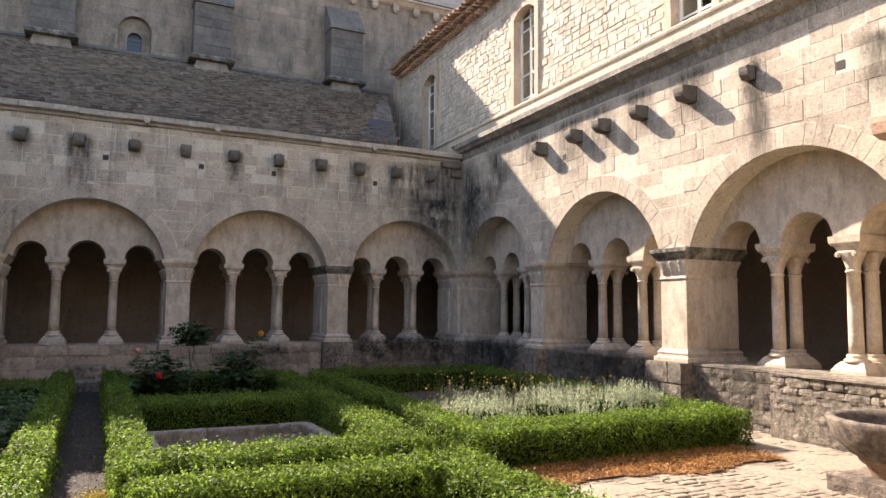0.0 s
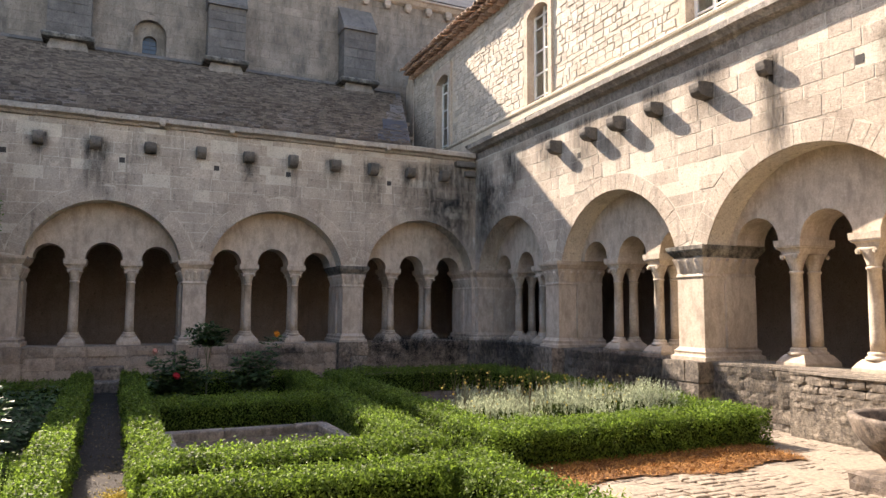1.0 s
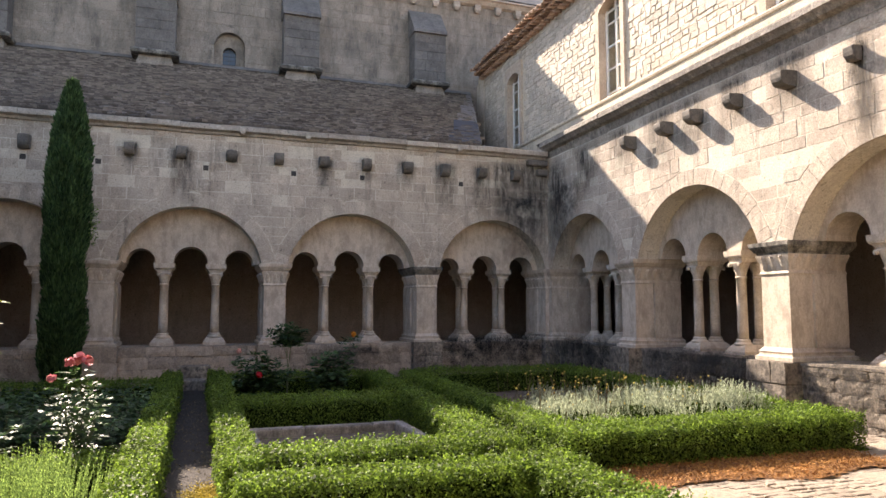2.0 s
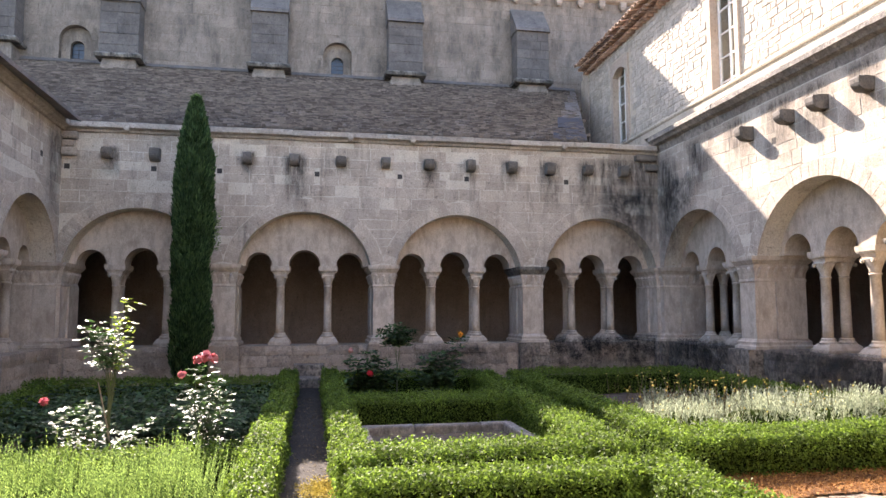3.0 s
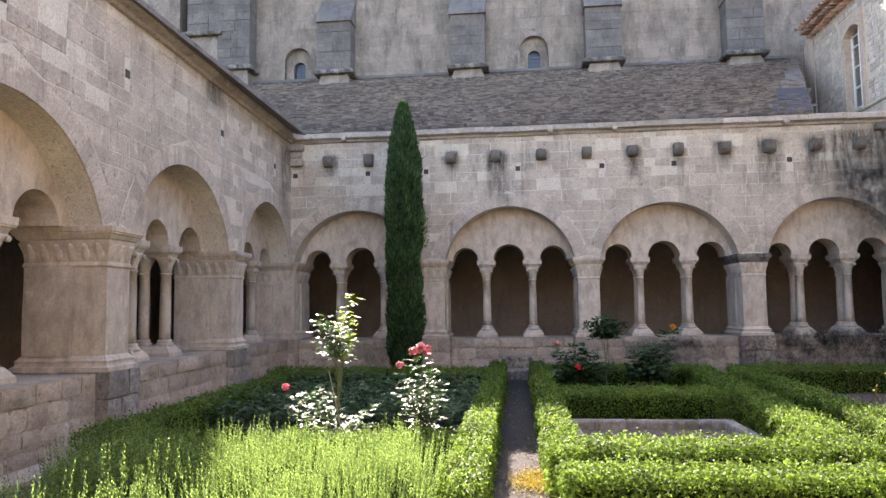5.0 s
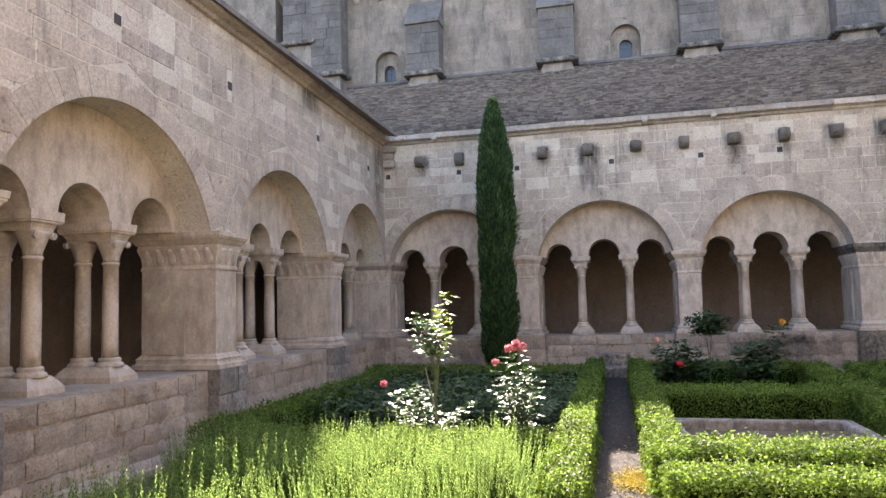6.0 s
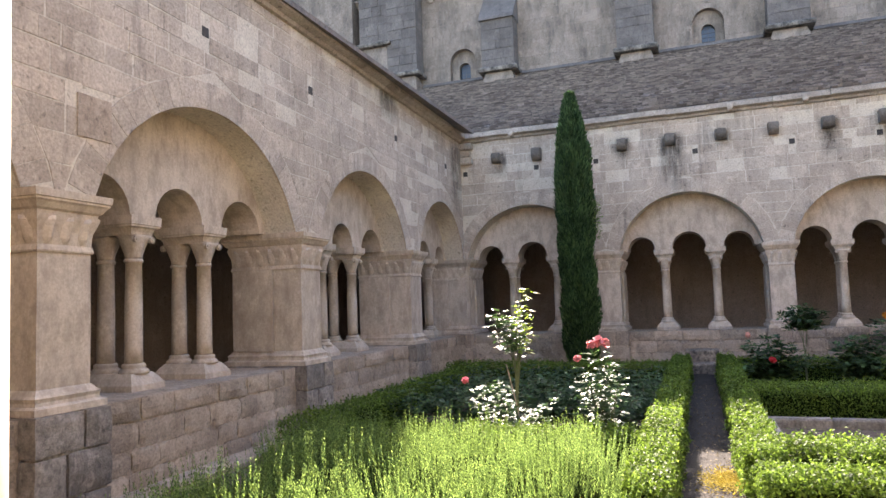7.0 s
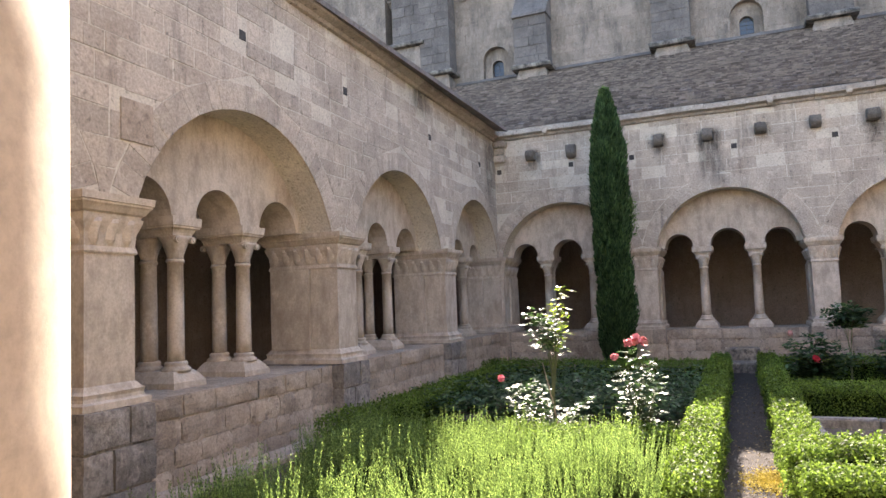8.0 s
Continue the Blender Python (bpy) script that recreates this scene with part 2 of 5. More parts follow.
# ---- mesh building ----
class Geo:
    """Collects corners and faces of one mesh."""

    def __init__(self):
        self.v, self.f = [], []

    def add(self, verts, faces):
        k = len(self.v)
        self.v += verts
        self.f += [tuple(i + k for i in q) for q in faces]
        return self

    def box(self, x0, x1, y0, y1, z0, z1):
        c = [(x, y, z) for z in (z0, z1) for y in (y0, y1) for x in (x0, x1)]
        return self.add(c, [(0, 2, 3, 1), (4, 5, 7, 6), (0, 1, 5, 4), (2, 6, 7, 3), (0, 4, 6, 2), (1, 3, 7, 5)])

    def loft(self, rings, caps=True):
        """Rings of equally many points, from below to above, counterclockwise."""
        n = len(rings[0])
        faces = [(i * n + j, i * n + (j + 1) % n, (i + 1) * n + (j + 1) % n, (i + 1) * n + j) for i in range(len(rings) - 1) for j in range(n)]
        if caps:
            faces += [tuple(range(n))[::-1], tuple((len(rings) - 1) * n + j for j in range(n))]
        return self.add([p for r in rings for p in r], faces)

    def rects(self, u0, u1, v0, v1, profile):
        """A rectangular block whose sides step out by e at height z."""
        return self.loft([[(u0 - e, v0 - e, z), (u1 + e, v0 - e, z), (u1 + e, v1 + e, z), (u0 - e, v1 + e, z)] for z, e in profile])

    def lathe(self, cx, cy, profile, n=20):
        return self.loft([[(cx + r * math.cos(2 * math.pi * j / n), cy + r * math.sin(2 * math.pi * j / n), z) for j in range(n)] for z, r in profile])

    def stone_face(self, a, b, c, d, front, back, inset=0.008):
        """A facing stone: corners (u, z) counterclockwise from the lower start, proud at front, bedded at back, edges eased."""
        cu, cz = sum(p[0] for p in (a, b, c, d)) / 4, sum(p[1] for p in (a, b, c, d)) / 4

        def pull(p, k):
            du, dz = cu - p[0], cz - p[1]
            s = max(1e-6, math.hypot(du, dz))
            return p[0] + du / s * k, p[1] + dz / s * k
        ring = [[(p[0], back, p[1]) for p in (a, b, c, d)],
                [(p[0], front + inset * 0.8, p[1]) for p in (a, b, c, d)],
                [(*pull(p, inset * 1.4)[:1], front, pull(p, inset * 1.4)[1]) for p in (a, b, c, d)]]
        faces = [(i * 4 + j, i * 4 + (j + 1) % 4, (i + 1) * 4 + (j + 1) % 4, (i + 1) * 4 + j) for i in range(2) for j in range(4)] + [(8, 9, 10, 11)]
        return self.add([p for r in ring for p in r], faces)

    def rough_face(self, a, b, c, d, front, back, seed, amp=0.016, cell=0.075):
        """A hewn facing stone: its face uneven, its edges worn back to the joint."""
        w = max(math.hypot(b[0] - a[0], b[1] - a[1]), math.hypot(c[0] - d[0], c[1] - d[1]))
        h = max(abs(d[1] - a[1]), abs(c[1] - b[1]))
        nx, nz = max(3, min(8, int(w / cell) + 1)), max(3, min(5, int(h / cell) + 1))
        vs = []
        for j in range(nz + 1):
            for i in range(nx + 1):
                p, q = i / nx, j / nz
                u = (a[0] * (1 - p) + b[0] * p) * (1 - q) + (d[0] * (1 - p) + c[0] * p) * q
                z = (a[1] * (1 - p) + b[1] * p) * (1 - q) + (d[1] * (1 - p) + c[1] * p) * q
                rim = (i in (0, nx)) + (j in (0, nz))
                n1 = noise.noise((u * 6.0, z * 7.0, seed)) + 0.6 * noise.noise((u * 17.0, z * 19.0, seed + 3))
                vs.append((u + 0.006 * noise.noise((u * 9, z * 9, seed + 7)), back if rim and rim == 2 else (front + 0.006 if rim else front) + amp * n1, z + 0.006 * noise.noise((u * 9, z * 9, seed + 11))))
        m = nx + 1
        faces = [(j * m + i, j * m + i + 1, (j + 1) * m + i + 1, (j + 1) * m + i) for j in range(nz) for i in range(nx)]
        k = len(vs)
        loop = list(range(m)) + [j * m + nx for j in range(1, nz + 1)] + [nz * m + i for i in range(nx - 1, -1, -1)] + [j * m for j in range(nz - 1, 0, -1)]
        vs += [(vs[i][0], back + 0.02, vs[i][2]) for i in loop]
        n = len(loop)
        faces += [(loop[(i + 1) % n], loop[i], k + i, k + (i + 1) % n) for i in range(n)]
        return self.add(vs, faces)

    def rough_block(self, u0, u1, v0, v1, z0, z1, seed, amp=0.012, cell=0.11, ease=0.02):
        """A hewn block with uneven faces and worn edges."""
        lo, hi = (u0, v0, z0), (u1, v1, z1)
        cnt = [max(2, min(10, int((hi[k] - lo[k]) / cell) + 1)) for k in range(3)]
        for ax in range(3):
            p, q = (ax + 1) % 3, (ax + 2) % 3
            for side in (0, 1):
                vs = []
                for j in range(cnt[q] + 1):
                    for i in range(cnt[p] + 1):
                        c = [0, 0, 0]
                        c[ax] = hi[ax] if side else lo[ax]
                        c[p] = lo[p] + (hi[p] - lo[p]) * i / cnt[p]
                        c[q] = lo[q] + (hi[q] - lo[q]) * j / cnt[q]
                        at = [k for k in range(3) if c[k] <= lo[k] + 1e-9 or c[k] >= hi[k] - 1e-9]
                        e = noise.noise_vector((c[0] * 7 + seed, c[1] * 7, c[2] * 7)) * amp + noise.noise_vector((c[0] * 19, c[1] * 19 + seed, c[2] * 19)) * amp * 0.6
                        if len(at) > 1:
                            for k in at:
                                c[k] += ease * (0.5 + 0.5 * noise.noise((c[0] * 5, c[1] * 5, c[2] * 5 + seed))) * (1 if c[k] <= lo[k] + 1e-9 else -1)
                        vs.append((c[0] + e.x, c[1] + e.y, c[2] + e.z))
                m = cnt[p] + 1
                f = [(j * m + i, j * m + i + 1, (j + 1) * m + i + 1, (j + 1) * m + i) for j in range(cnt[q]) for i in range(cnt[p])]
                self.add(vs, f if side else [t[::-1] for t in f])
        return self

    def mesh(self, name, mat, smooth=False):
        me = bpy.data.meshes.new(name)
        me.from_pydata(self.v, [], self.f)
        me.materials.append(mat)
        if smooth:
            me.polygons.foreach_set("use_smooth", [True] * len(me.polygons))
        me.update()
        return me


def part(name, geo, mat, parent=None, label="", smooth=False):
    ob = new(name, geo.mesh(name, mat, smooth))
    if parent is not None:
        ob.parent = parent
    if label:
        tagged(ob, label)
    return ob


def thing(name, label, category, m=None, group="", kind=""):
    ob = new(name)
    ob.empty_display_size = 0.1
    tagged(ob, label, category, group, kind)
    if m is not None:
        ob.matrix_world = m
    return ob


def structure(name, geo, mat, label, category, m=None, smooth=False):
    ob = tagged(part(name, geo, mat, None, label, smooth), category=category, kind="structure")
    if m is not None:
        ob.matrix_world = m
    return ob


def plane_of(origin, along, out):
    """Wall frame: x along the wall, y into it, z up."""
    u, v = Vector((*along, 0)).normalized(), Vector((*out, 0)).normalized()
    return Matrix(((u.x, v.x, 0, origin[0]), (u.y, v.y, 0, origin[1]), (0, 0, 1, 0), (0, 0, 0, 1)))


NORTH = plane_of((0, 14.4), (1, 0), (0, 1))
WEST = plane_of((-4.339, 0), (-0.032, 1), (-1, -0.032))
EAST = plane_of((7.286, 0), (-0.026, -1), (1, -0.026))
SOUTH = plane_of((0, 0.75), (-1, 0), (0, -1))

SPRING, CROWN, TOP, DEEP, ORDER, RING = 2.42, 3.52, 5.0, 0.95, 0.42, 0.27


def arc_z(u, c, a, spring, crown):
    h = crown - spring
    r = (a * a + h * h) / (2 * h)
    zc = crown - r
    return zc + math.sqrt(max(0.0, r * r - (u - c) ** 2))


def arch_slab(u0, u1, ztop, arches, v0, v1, floor_z, step=20):
    """A wall slab over arches (centre, half span, spring, crown); between them it ends at floor_z."""
    us = [u0, u1]
    for c, a, s, k in arches:
        us += [c - a * math.cos(math.pi * i / step) for i in range(step + 1)]
    us = sorted(u for u in us if u0 - 1e-6 <= u <= u1 + 1e-6)
    g = Geo()
    for p, q in zip(us, us[1:]):
        if q - p < 1e-5:
            continue
        m = (p + q) / 2
        zp = zq = floor_z
        for c, a, s, k in arches:
            if abs(m - c) < a:
                zp, zq = arc_z(p, c, a, s, k), arc_z(q, c, a, s, k)
        g.add([(p, v0, zp), (q, v0, zq), (q, v0, ztop), (p, v0, ztop), (p, v1, zp), (q, v1, zq), (q, v1, ztop), (p, v1, ztop)],
              [(0, 1, 2, 3), (5, 4, 7, 6), (4, 5, 1, 0), (3, 2, 6, 7)])
    for c, a, s, k in arches:
        for u in (c - a, c + a):
            zs = arc_z(u, c, a, s, k)
            if zs > floor_z + 1e-4 and u0 < u < u1:
                q = [(u, v0, floor_z), (u, v1, floor_z), (u, v1, zs), (u, v0, zs)]
                g.add(q, [(0, 1, 2, 3)])
    for u in (u0, u1):
        g.add([(u, v0, floor_z), (u, v1, floor_z), (u, v1, ztop), (u, v0, ztop)], [(0, 1, 2, 3)])
    return g


def courses(u0, u1, z0, z1, height, length, circles, blocked, rng):
    """Stones of a coursed wall round arches (centre, radius, centre height) and rectangles: lists of four corners."""
    out, z, gap = [], z0, 0.005
    while z < z1 - 0.05:
        h = height * rng.uniform(0.8, 1.2)
        a, b = z + gap, min(z + h, z1) - gap
        if z1 - b < 0.1:
            b = z1 - gap
        cuts = []
        for c, r, zc in circles:
            ha = math.sqrt(max(0, r * r - (a - zc) ** 2)) if a > zc - r else 0
            hb = math.sqrt(max(0, r * r - (b - zc) ** 2))
            if max(ha, hb) > 0.01 and a < zc + r:
                cuts.append((c - ha, c - hb, c + ha, c + hb))
        for c0, c1, d0, d1 in blocked:
            if a < d1 and b > d0:
                cuts.append((c0, c0, c1, c1))
        cuts.sort()
        la = lb = u0
        for ca, cb, da, db in cuts + [(u1, u1, u1, u1)]:
            if min(ca - la, cb - lb) > 0.03 or max(ca - la, cb - lb) > 0.2:
                u, first = max(la, lb), True
                ends = []
                while True:
                    u += length * rng.uniform(0.55, 1.45)
                    if u > min(ca, cb) - 0.14:
                        break
                    ends.append(u)
                sa, sb = la, lb
                for e in ends:
                    out.append(((sa + gap, a), (e - gap, a), (e - gap, b), (sb + gap, b)))
                    sa = sb = e
                ea, eb = max(ca, sa + 0.01), max(cb, sb + 0.01)
                out.append(((sa + gap, a), (ea - gap, a), (eb - gap, b), (sb + gap, b)))
            la, lb = max(la, da), max(lb, db)
        z = b + gap
    return out


def face_stones(parent, quads, mat, joined, rng, name="stone", limit=300, proud=0.003, rough=0.004, hewn=0.0):
    rest = Geo()
    for i, q in enumerate(quads):
        front = -proud + rng.uniform(-rough, rough)
        if hewn:
            g = Geo() if i < limit else rest
            g.rough_face(*q, front, min(0.03, front + 0.03), rng.uniform(0, 50), hewn)
        else:
            # hand-cut corners, and mortar lines of uneven width
            q = [(p[0] + rng.uniform(-0.008, 0.008), p[1] + rng.uniform(-0.007, 0.007)) for p in q]
            g = (Geo() if i < limit else rest).stone_face(*q, front, 0.02, 0.004)
        if i < limit:
            part(name, g, mat, parent)
    if rest.v:
        tagged(part("facing", rest, joined, parent), kind="stuff")


def voussoirs(parent, c, a, spring, crown, ring, mat, rng, count=23, proud=0.004):
    h = crown - spring
    r = (a * a + h * h) / (2 * h)
    zc = crown - r
    t0 = math.asin(max(-1, (spring - zc) / r))
    edges = [t0 + (math.pi - 2 * t0) * (i + (rng.uniform(-0.25, 0.25) if 0 < i < count else 0)) / count for i in range(count + 1)]
    for p, q in zip(edges, edges[1:]):
        p, q = p + 0.0016, q - 0.0016
        f = -proud + rng.uniform(-0.002, 0.002)
        ri, ro = r - 0.004, r + ring * rng.uniform(0.94, 1.02)
        co = [(c + k * math.cos(t), zc + k * math.sin(t)) for k, t in ((ri, q), (ri, p), (ro, p), (ro, q))]
        part("voussoir", Geo().stone_face(*co, f, 0.02, 0.003), mat, parent)


# ---- columns and piers ----
def capital(cx, cy, z0, z1, r0, half, n=24, leaves=8):
    rings = []
    for i in range(9):
        k = i / 8
        e = 2 + 7 * k * k
        ring = []
        for j in range(n):
            t = 2 * math.pi * j / n
            s = (abs(math.cos(t)) ** e + abs(math.sin(t)) ** e) ** (-1 / e)
            r = r0 * (1 - k ** 1.6) + half * s * k ** 1.6
            r *= 1 + 0.07 * math.cos(leaves * t) * math.sin(math.pi * min(1, k * 1.15)) ** 2
            ring.append((cx + r * math.cos(t), cy + r * math.sin(t), z0 + (z1 - z0) * k))
        rings.append(ring)
    return Geo().loft(rings)


def scroll(g, cx, cy, cz, r, axis):
    """A small volute: a short disc with a raised eye."""
    n = 12
    for k0, k1, rr in ((-0.018, 0.018, r), (-0.026, 0.026, r * 0.45)):
        rings = []
        for k in (k0, k1):
            rings.append([((cx + rr * math.cos(t), cy + k, cz + rr * math.sin(t)) if axis else (cx + k, cy + rr * math.cos(t), cz + rr * math.sin(t))) for t in (2 * math.pi * j / n for j in range(n))])
        g.loft(rings)


def twin_column(m, label):
    """Front and rear colonnette on one plinth, under one moulded impost block."""
    t = thing("twin_column", label, "column", m, "twin columns of the cloister arcade")
    v0, v1 = 0.53, 0.86
    part("plinth", Geo().rects(-0.155, 0.155, 0.42, 0.96, [(0.79, 0.065), (0.85, 0.06), (0.87, 0.045), (0.91, 0.02), (0.945, -0.012), (0.95, -0.02)]), SMOOTH, t)
    for v in (v0, v1):
        part("base", Geo().lathe(0, v, [(0.945, 0.135), (0.955, 0.14), (0.975, 0.135), (0.99, 0.112), (1.0, 0.104), (1.015, 0.112), (1.03, 0.106), (1.04, 0.09)]), SMOOTH, t, smooth=True)
        part("shaft", Geo().lathe(0, v, [(1.035, 0.082), (1.2, 0.081), (1.6, 0.079), (1.98, 0.073), (1.985, 0.086), (2.005, 0.09), (2.02, 0.078)], 24), SMOOTH, t, smooth=True)
        c = part("capital", capital(0, v, 2.02, 2.24, 0.076, 0.125), SMOOTH, t, "carved leaf capital", smooth=True)
        g = Geo()
        for du in (-0.105, 0.105):
            scroll(g, du, v - 0.118 if v == v0 else v + 0.118, 2.2, 0.032, True)
        part("volute", g, SMOOTH, c)
    part("impost", Geo().rects(-0.14, 0.14, 0.43, 0.96, [(2.24, -0.01), (2.27, 0.0), (2.3, 0.018), (2.315, 0.045), (2.33, 0.045), (2.335, 0.055), (2.418, 0.06)]), SMOOTH, t)
    return t


def pier(m, u0, u1, label, v1=DEEP, dark=False, foot=None, toe=0.0):
    """A square pier with stepped base, leaf frieze and moulded impost, on a rough plinth block."""
    t = thing("pier", label, "pier", m, "piers of the cloister arcade")
    plinth = part("plinth", Geo().rects(u0 - 0.08, u1 + 0.08, -0.11 - toe, v1 + 0.05, [(-0.1, 0), (0.8, 0)]), foot or LOWSTONE, t, "weathered plinth of hewn blocks")
    z = -0.08
    for k, zt in enumerate((0.2, 0.52, 0.815)):
        cut = u0 + (u1 - u0) * (0.35 if k % 2 else 0.68)
        for a, b in ((u0 - 0.11, cut), (cut, u1 + 0.11)):
            part("block", Geo().rough_block(a + 0.003, b - 0.003, -0.14 - toe, v1 + 0.1, z + 0.003, zt - 0.002, u0 * 3 + k * 7 + b, 0.009, 0.09, 0.016), foot or LOWSTONE, plinth)
        z = zt
    part("base", Geo().rects(u0, u1, -0.02, v1, [(0.81, 0.085), (0.86, 0.085), (0.875, 0.05), (0.9, 0.045), (0.93, 0.055), (0.95, 0.03), (0.975, 0.012), (0.985, 0.0)]), SMOOTH, t)
    part("shaft", Geo().rects(u0, u1, -0.02, 0.36, [(0.98, 0), (1.4, 0.002), (1.98, 0)]), SMOOTH, t)
    part("rear_shaft", Geo().rects(u0 - 0.035, u1 + 0.035, 0.37, v1 - 0.02, [(0.98, 0), (1.4, 0.003), (1.98, 0)]), SMOOTH, t)
    part("frieze", Geo().rects(u0, u1, -0.02, v1, [(1.975, 0.012), (1.99, 0.018), (2.01, 0.012), (2.03, 0.003), (2.13, 0.012), (2.22, 0.045), (2.25, 0.05)]), SMOOTH, t)
    # upright leaves round the frieze
    leaf = t.children[-1]
    sides = [((u0, -0.02), (u1, -0.02)), ((u1, -0.02), (u1, v1)), ((u0, v1), (u0, -0.02))]
    for (pa, qa), (pb, qb) in sides:
        ln = math.hypot(pb - pa, qb - qa)
        k = max(3, round(ln / 0.15))
        dx, dy = (pb - pa) / ln, (qb - qa) / ln
        for i in range(k):
            s = (i + 0.5) * ln / k
            cx, cy, w = pa + dx * s, qa + dy * s, ln / k * 0.4
            rows = []
            for z, ww, o in ((2.035, w * 0.5, 0.014), (2.08, w * 0.95, 0.04), (2.15, w * 1.05, 0.062), (2.205, w * 0.85, 0.088), (2.235, w * 0.4, 0.085)):
                rows.append([(cx - dx * ww + dy * 0.0, cy - dy * ww, z), (cx + dy * o, cy - dx * o, z), (cx + dx * ww, cy + dy * ww, z)])
            g = Geo()
            for r0, r1 in zip(rows, rows[1:]):
                g.add(r0 + r1, [(0, 1, 4, 3), (1, 2, 5, 4)])
            part("leaf", g, SMOOTH, leaf, smooth=True)
    part("impost", Geo().rects(u0, u1, -0.02, v1, [(2.25, 0.035), (2.275, 0.04), (2.29, 0.06), (2.33, 0.085), (2.345, 0.1), (2.36, 0.1), (2.365, 0.11), (2.42, 0.115)]), LICHEN if dark else SMOOTH, t, "moulded impost with a weathered top")
    return t


def arcade(name, m, bays, piers, u0, u1, where, seed, corbels, holes, low=None, stone_limit=300, east=False, feet=(), toe=0.0, dark=()):
    """One side of the cloister: wall over wide arches, screens of three small arches on twin columns, piers, low wall."""
    rng = random.Random(seed)
    big = [(c, a, SPRING, CROWN) for c, a, cols in bays]
    wall = structure(name, arch_slab(u0, u1, TOP, big, 0.0, ORDER, SPRING), CORE, "limestone cloister wall of coursed ashlar over wide round arches, " + where, "wall", m)
    circles = []
    for c, a, s, k in big:
        h = k - s
        r = (a * a + h * h) / (2 * h)
        circles.append((c, r + RING + 0.004, k - r))
    blocked = [(h - 0.06, h + 0.06, 4.24, 4.36) for h in holes]
    quads = courses(u0, u1, SPRING + 0.01, TOP, 0.205, 0.37, circles, blocked, rng)
    face_stones(wall, quads, ASHLAR, ASHLAR_JOINED, rng, limit=stone_limit)
    for c, a, s, k in big:
        voussoirs(wall, c, a, s, k, RING, ASHLAR, rng)
    for h in holes:
        # dark block flush with the face paints the shade of a hole
        part("putlog_hole", Geo().box(h - 0.05, h + 0.05, -0.006, 0.01, 4.25, 4.35), DARK, wall)
    # screens under the wide arches
    for c, a, cols in bays:
        edges = [c - a - 0.06] + list(cols) + [c + a + 0.06]
        small = []
        for i, (p, q) in enumerate(zip(edges, edges[1:])):
            p += 0.2 if i == 0 else 0.165
            q -= 0.2 if i == 2 else 0.165
            small.append(((p + q) / 2, (q - p) / 2, SPRING, SPRING + min(0.34, (q - p) / 2 * 1.05)))
        part("tympanum", arch_slab(c - a - 0.06, c + a + 0.06, 3.75, small, ORDER, DEEP, SPRING - 0.001, 14), SMOOTH, wall, "smooth limestone tympanum over three small arches")
        for u in cols:
            twin_column(m @ Matrix.Translation((u, 0, 0)), "pair of slender limestone columns with carved capitals on the low wall")
    for k, (p, q) in enumerate(piers):
        pier(m, p, q, "square limestone pier with a carved leaf frieze and moulded impost", dark=(k in dark), foot=feet[k] if feet else None, toe=toe)
    # low wall
    lowmat = low or LOWSTONE
    lowwall = structure("low_" + name, Geo().box(u0, u1, 0.02, DEEP, -0.2, 0.795), lowmat, "low wall of weathered limestone blocks under the columns, " + where, "low wall", m)
    skip = [(p - 0.13, q + 0.13, -1, 2) for p, q in piers]
    if east:
        face_stones(lowwall, courses(u0, u1, -0.05, 0.8, 0.15, 0.36, [], skip, rng), lowmat, lowmat, rng, proud=0.0, rough=0.007, hewn=0.011)
        part("wall_top", Geo().rough_block(u0, u1, 0.0, DEEP, 0.74, 0.81, 4.0, 0.012, 0.2), lowmat, lowwall)
    else:
        face_stones(lowwall, courses(u0, u1, -0.05, 0.6, 0.22, 0.36, [], skip, rng), lowmat, lowmat, rng, proud=-0.004, rough=0.007, hewn=0.006)
        for q in courses(u0, u1, 0.6, 0.8, 0.2, 0.48, [], skip, rng):
            (ua, za), (ub, _), _, (_, zb) = q
            part("coping_stone", Geo().rough_block(ua, ub, -0.012 + rng.uniform(-0.012, 0.012), DEEP + 0.02, za, zb, rng.uniform(0, 50), 0.006, 0.16, 0.022), lowmat, lowwall)
    # corbels
    for u in corbels:
        w, h, ln = 0.095 * rng.uniform(0.9, 1.1), 0.115 * rng.uniform(0.85, 1.1), (0.27 if east else 0.2) * rng.uniform(0.88, 1.1)
        if east and u > -6.5:
            w, h, ln = 0.075, 0.09, 0.16
        g = Geo()
        prof = [(0.05, -h, h), (-ln * 0.55, -h * 0.95, h), (-ln * 0.8, -h * 0.7, h * 0.97), (-ln * 0.95, -h * 0.3, h * 0.9), (-ln, h * 0.1, h * 0.72)]
        g.loft([[(u + a * w * (1.0 - 0.12 * k / 4) + rng.uniform(-0.008, 0.008), v, 4.57 + b + rng.uniform(-0.008, 0.008)) for a, b in ((-1, hi), (-0.2, hi * 1.05), (1, hi), (1.06, (lo + hi) / 2), (1, lo), (0.1, lo * 1.05), (-1, lo), (-1.06, (lo + hi) / 2))]
                for k, (v, lo, hi) in enumerate(prof)])
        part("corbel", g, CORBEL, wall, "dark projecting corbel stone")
    return wall


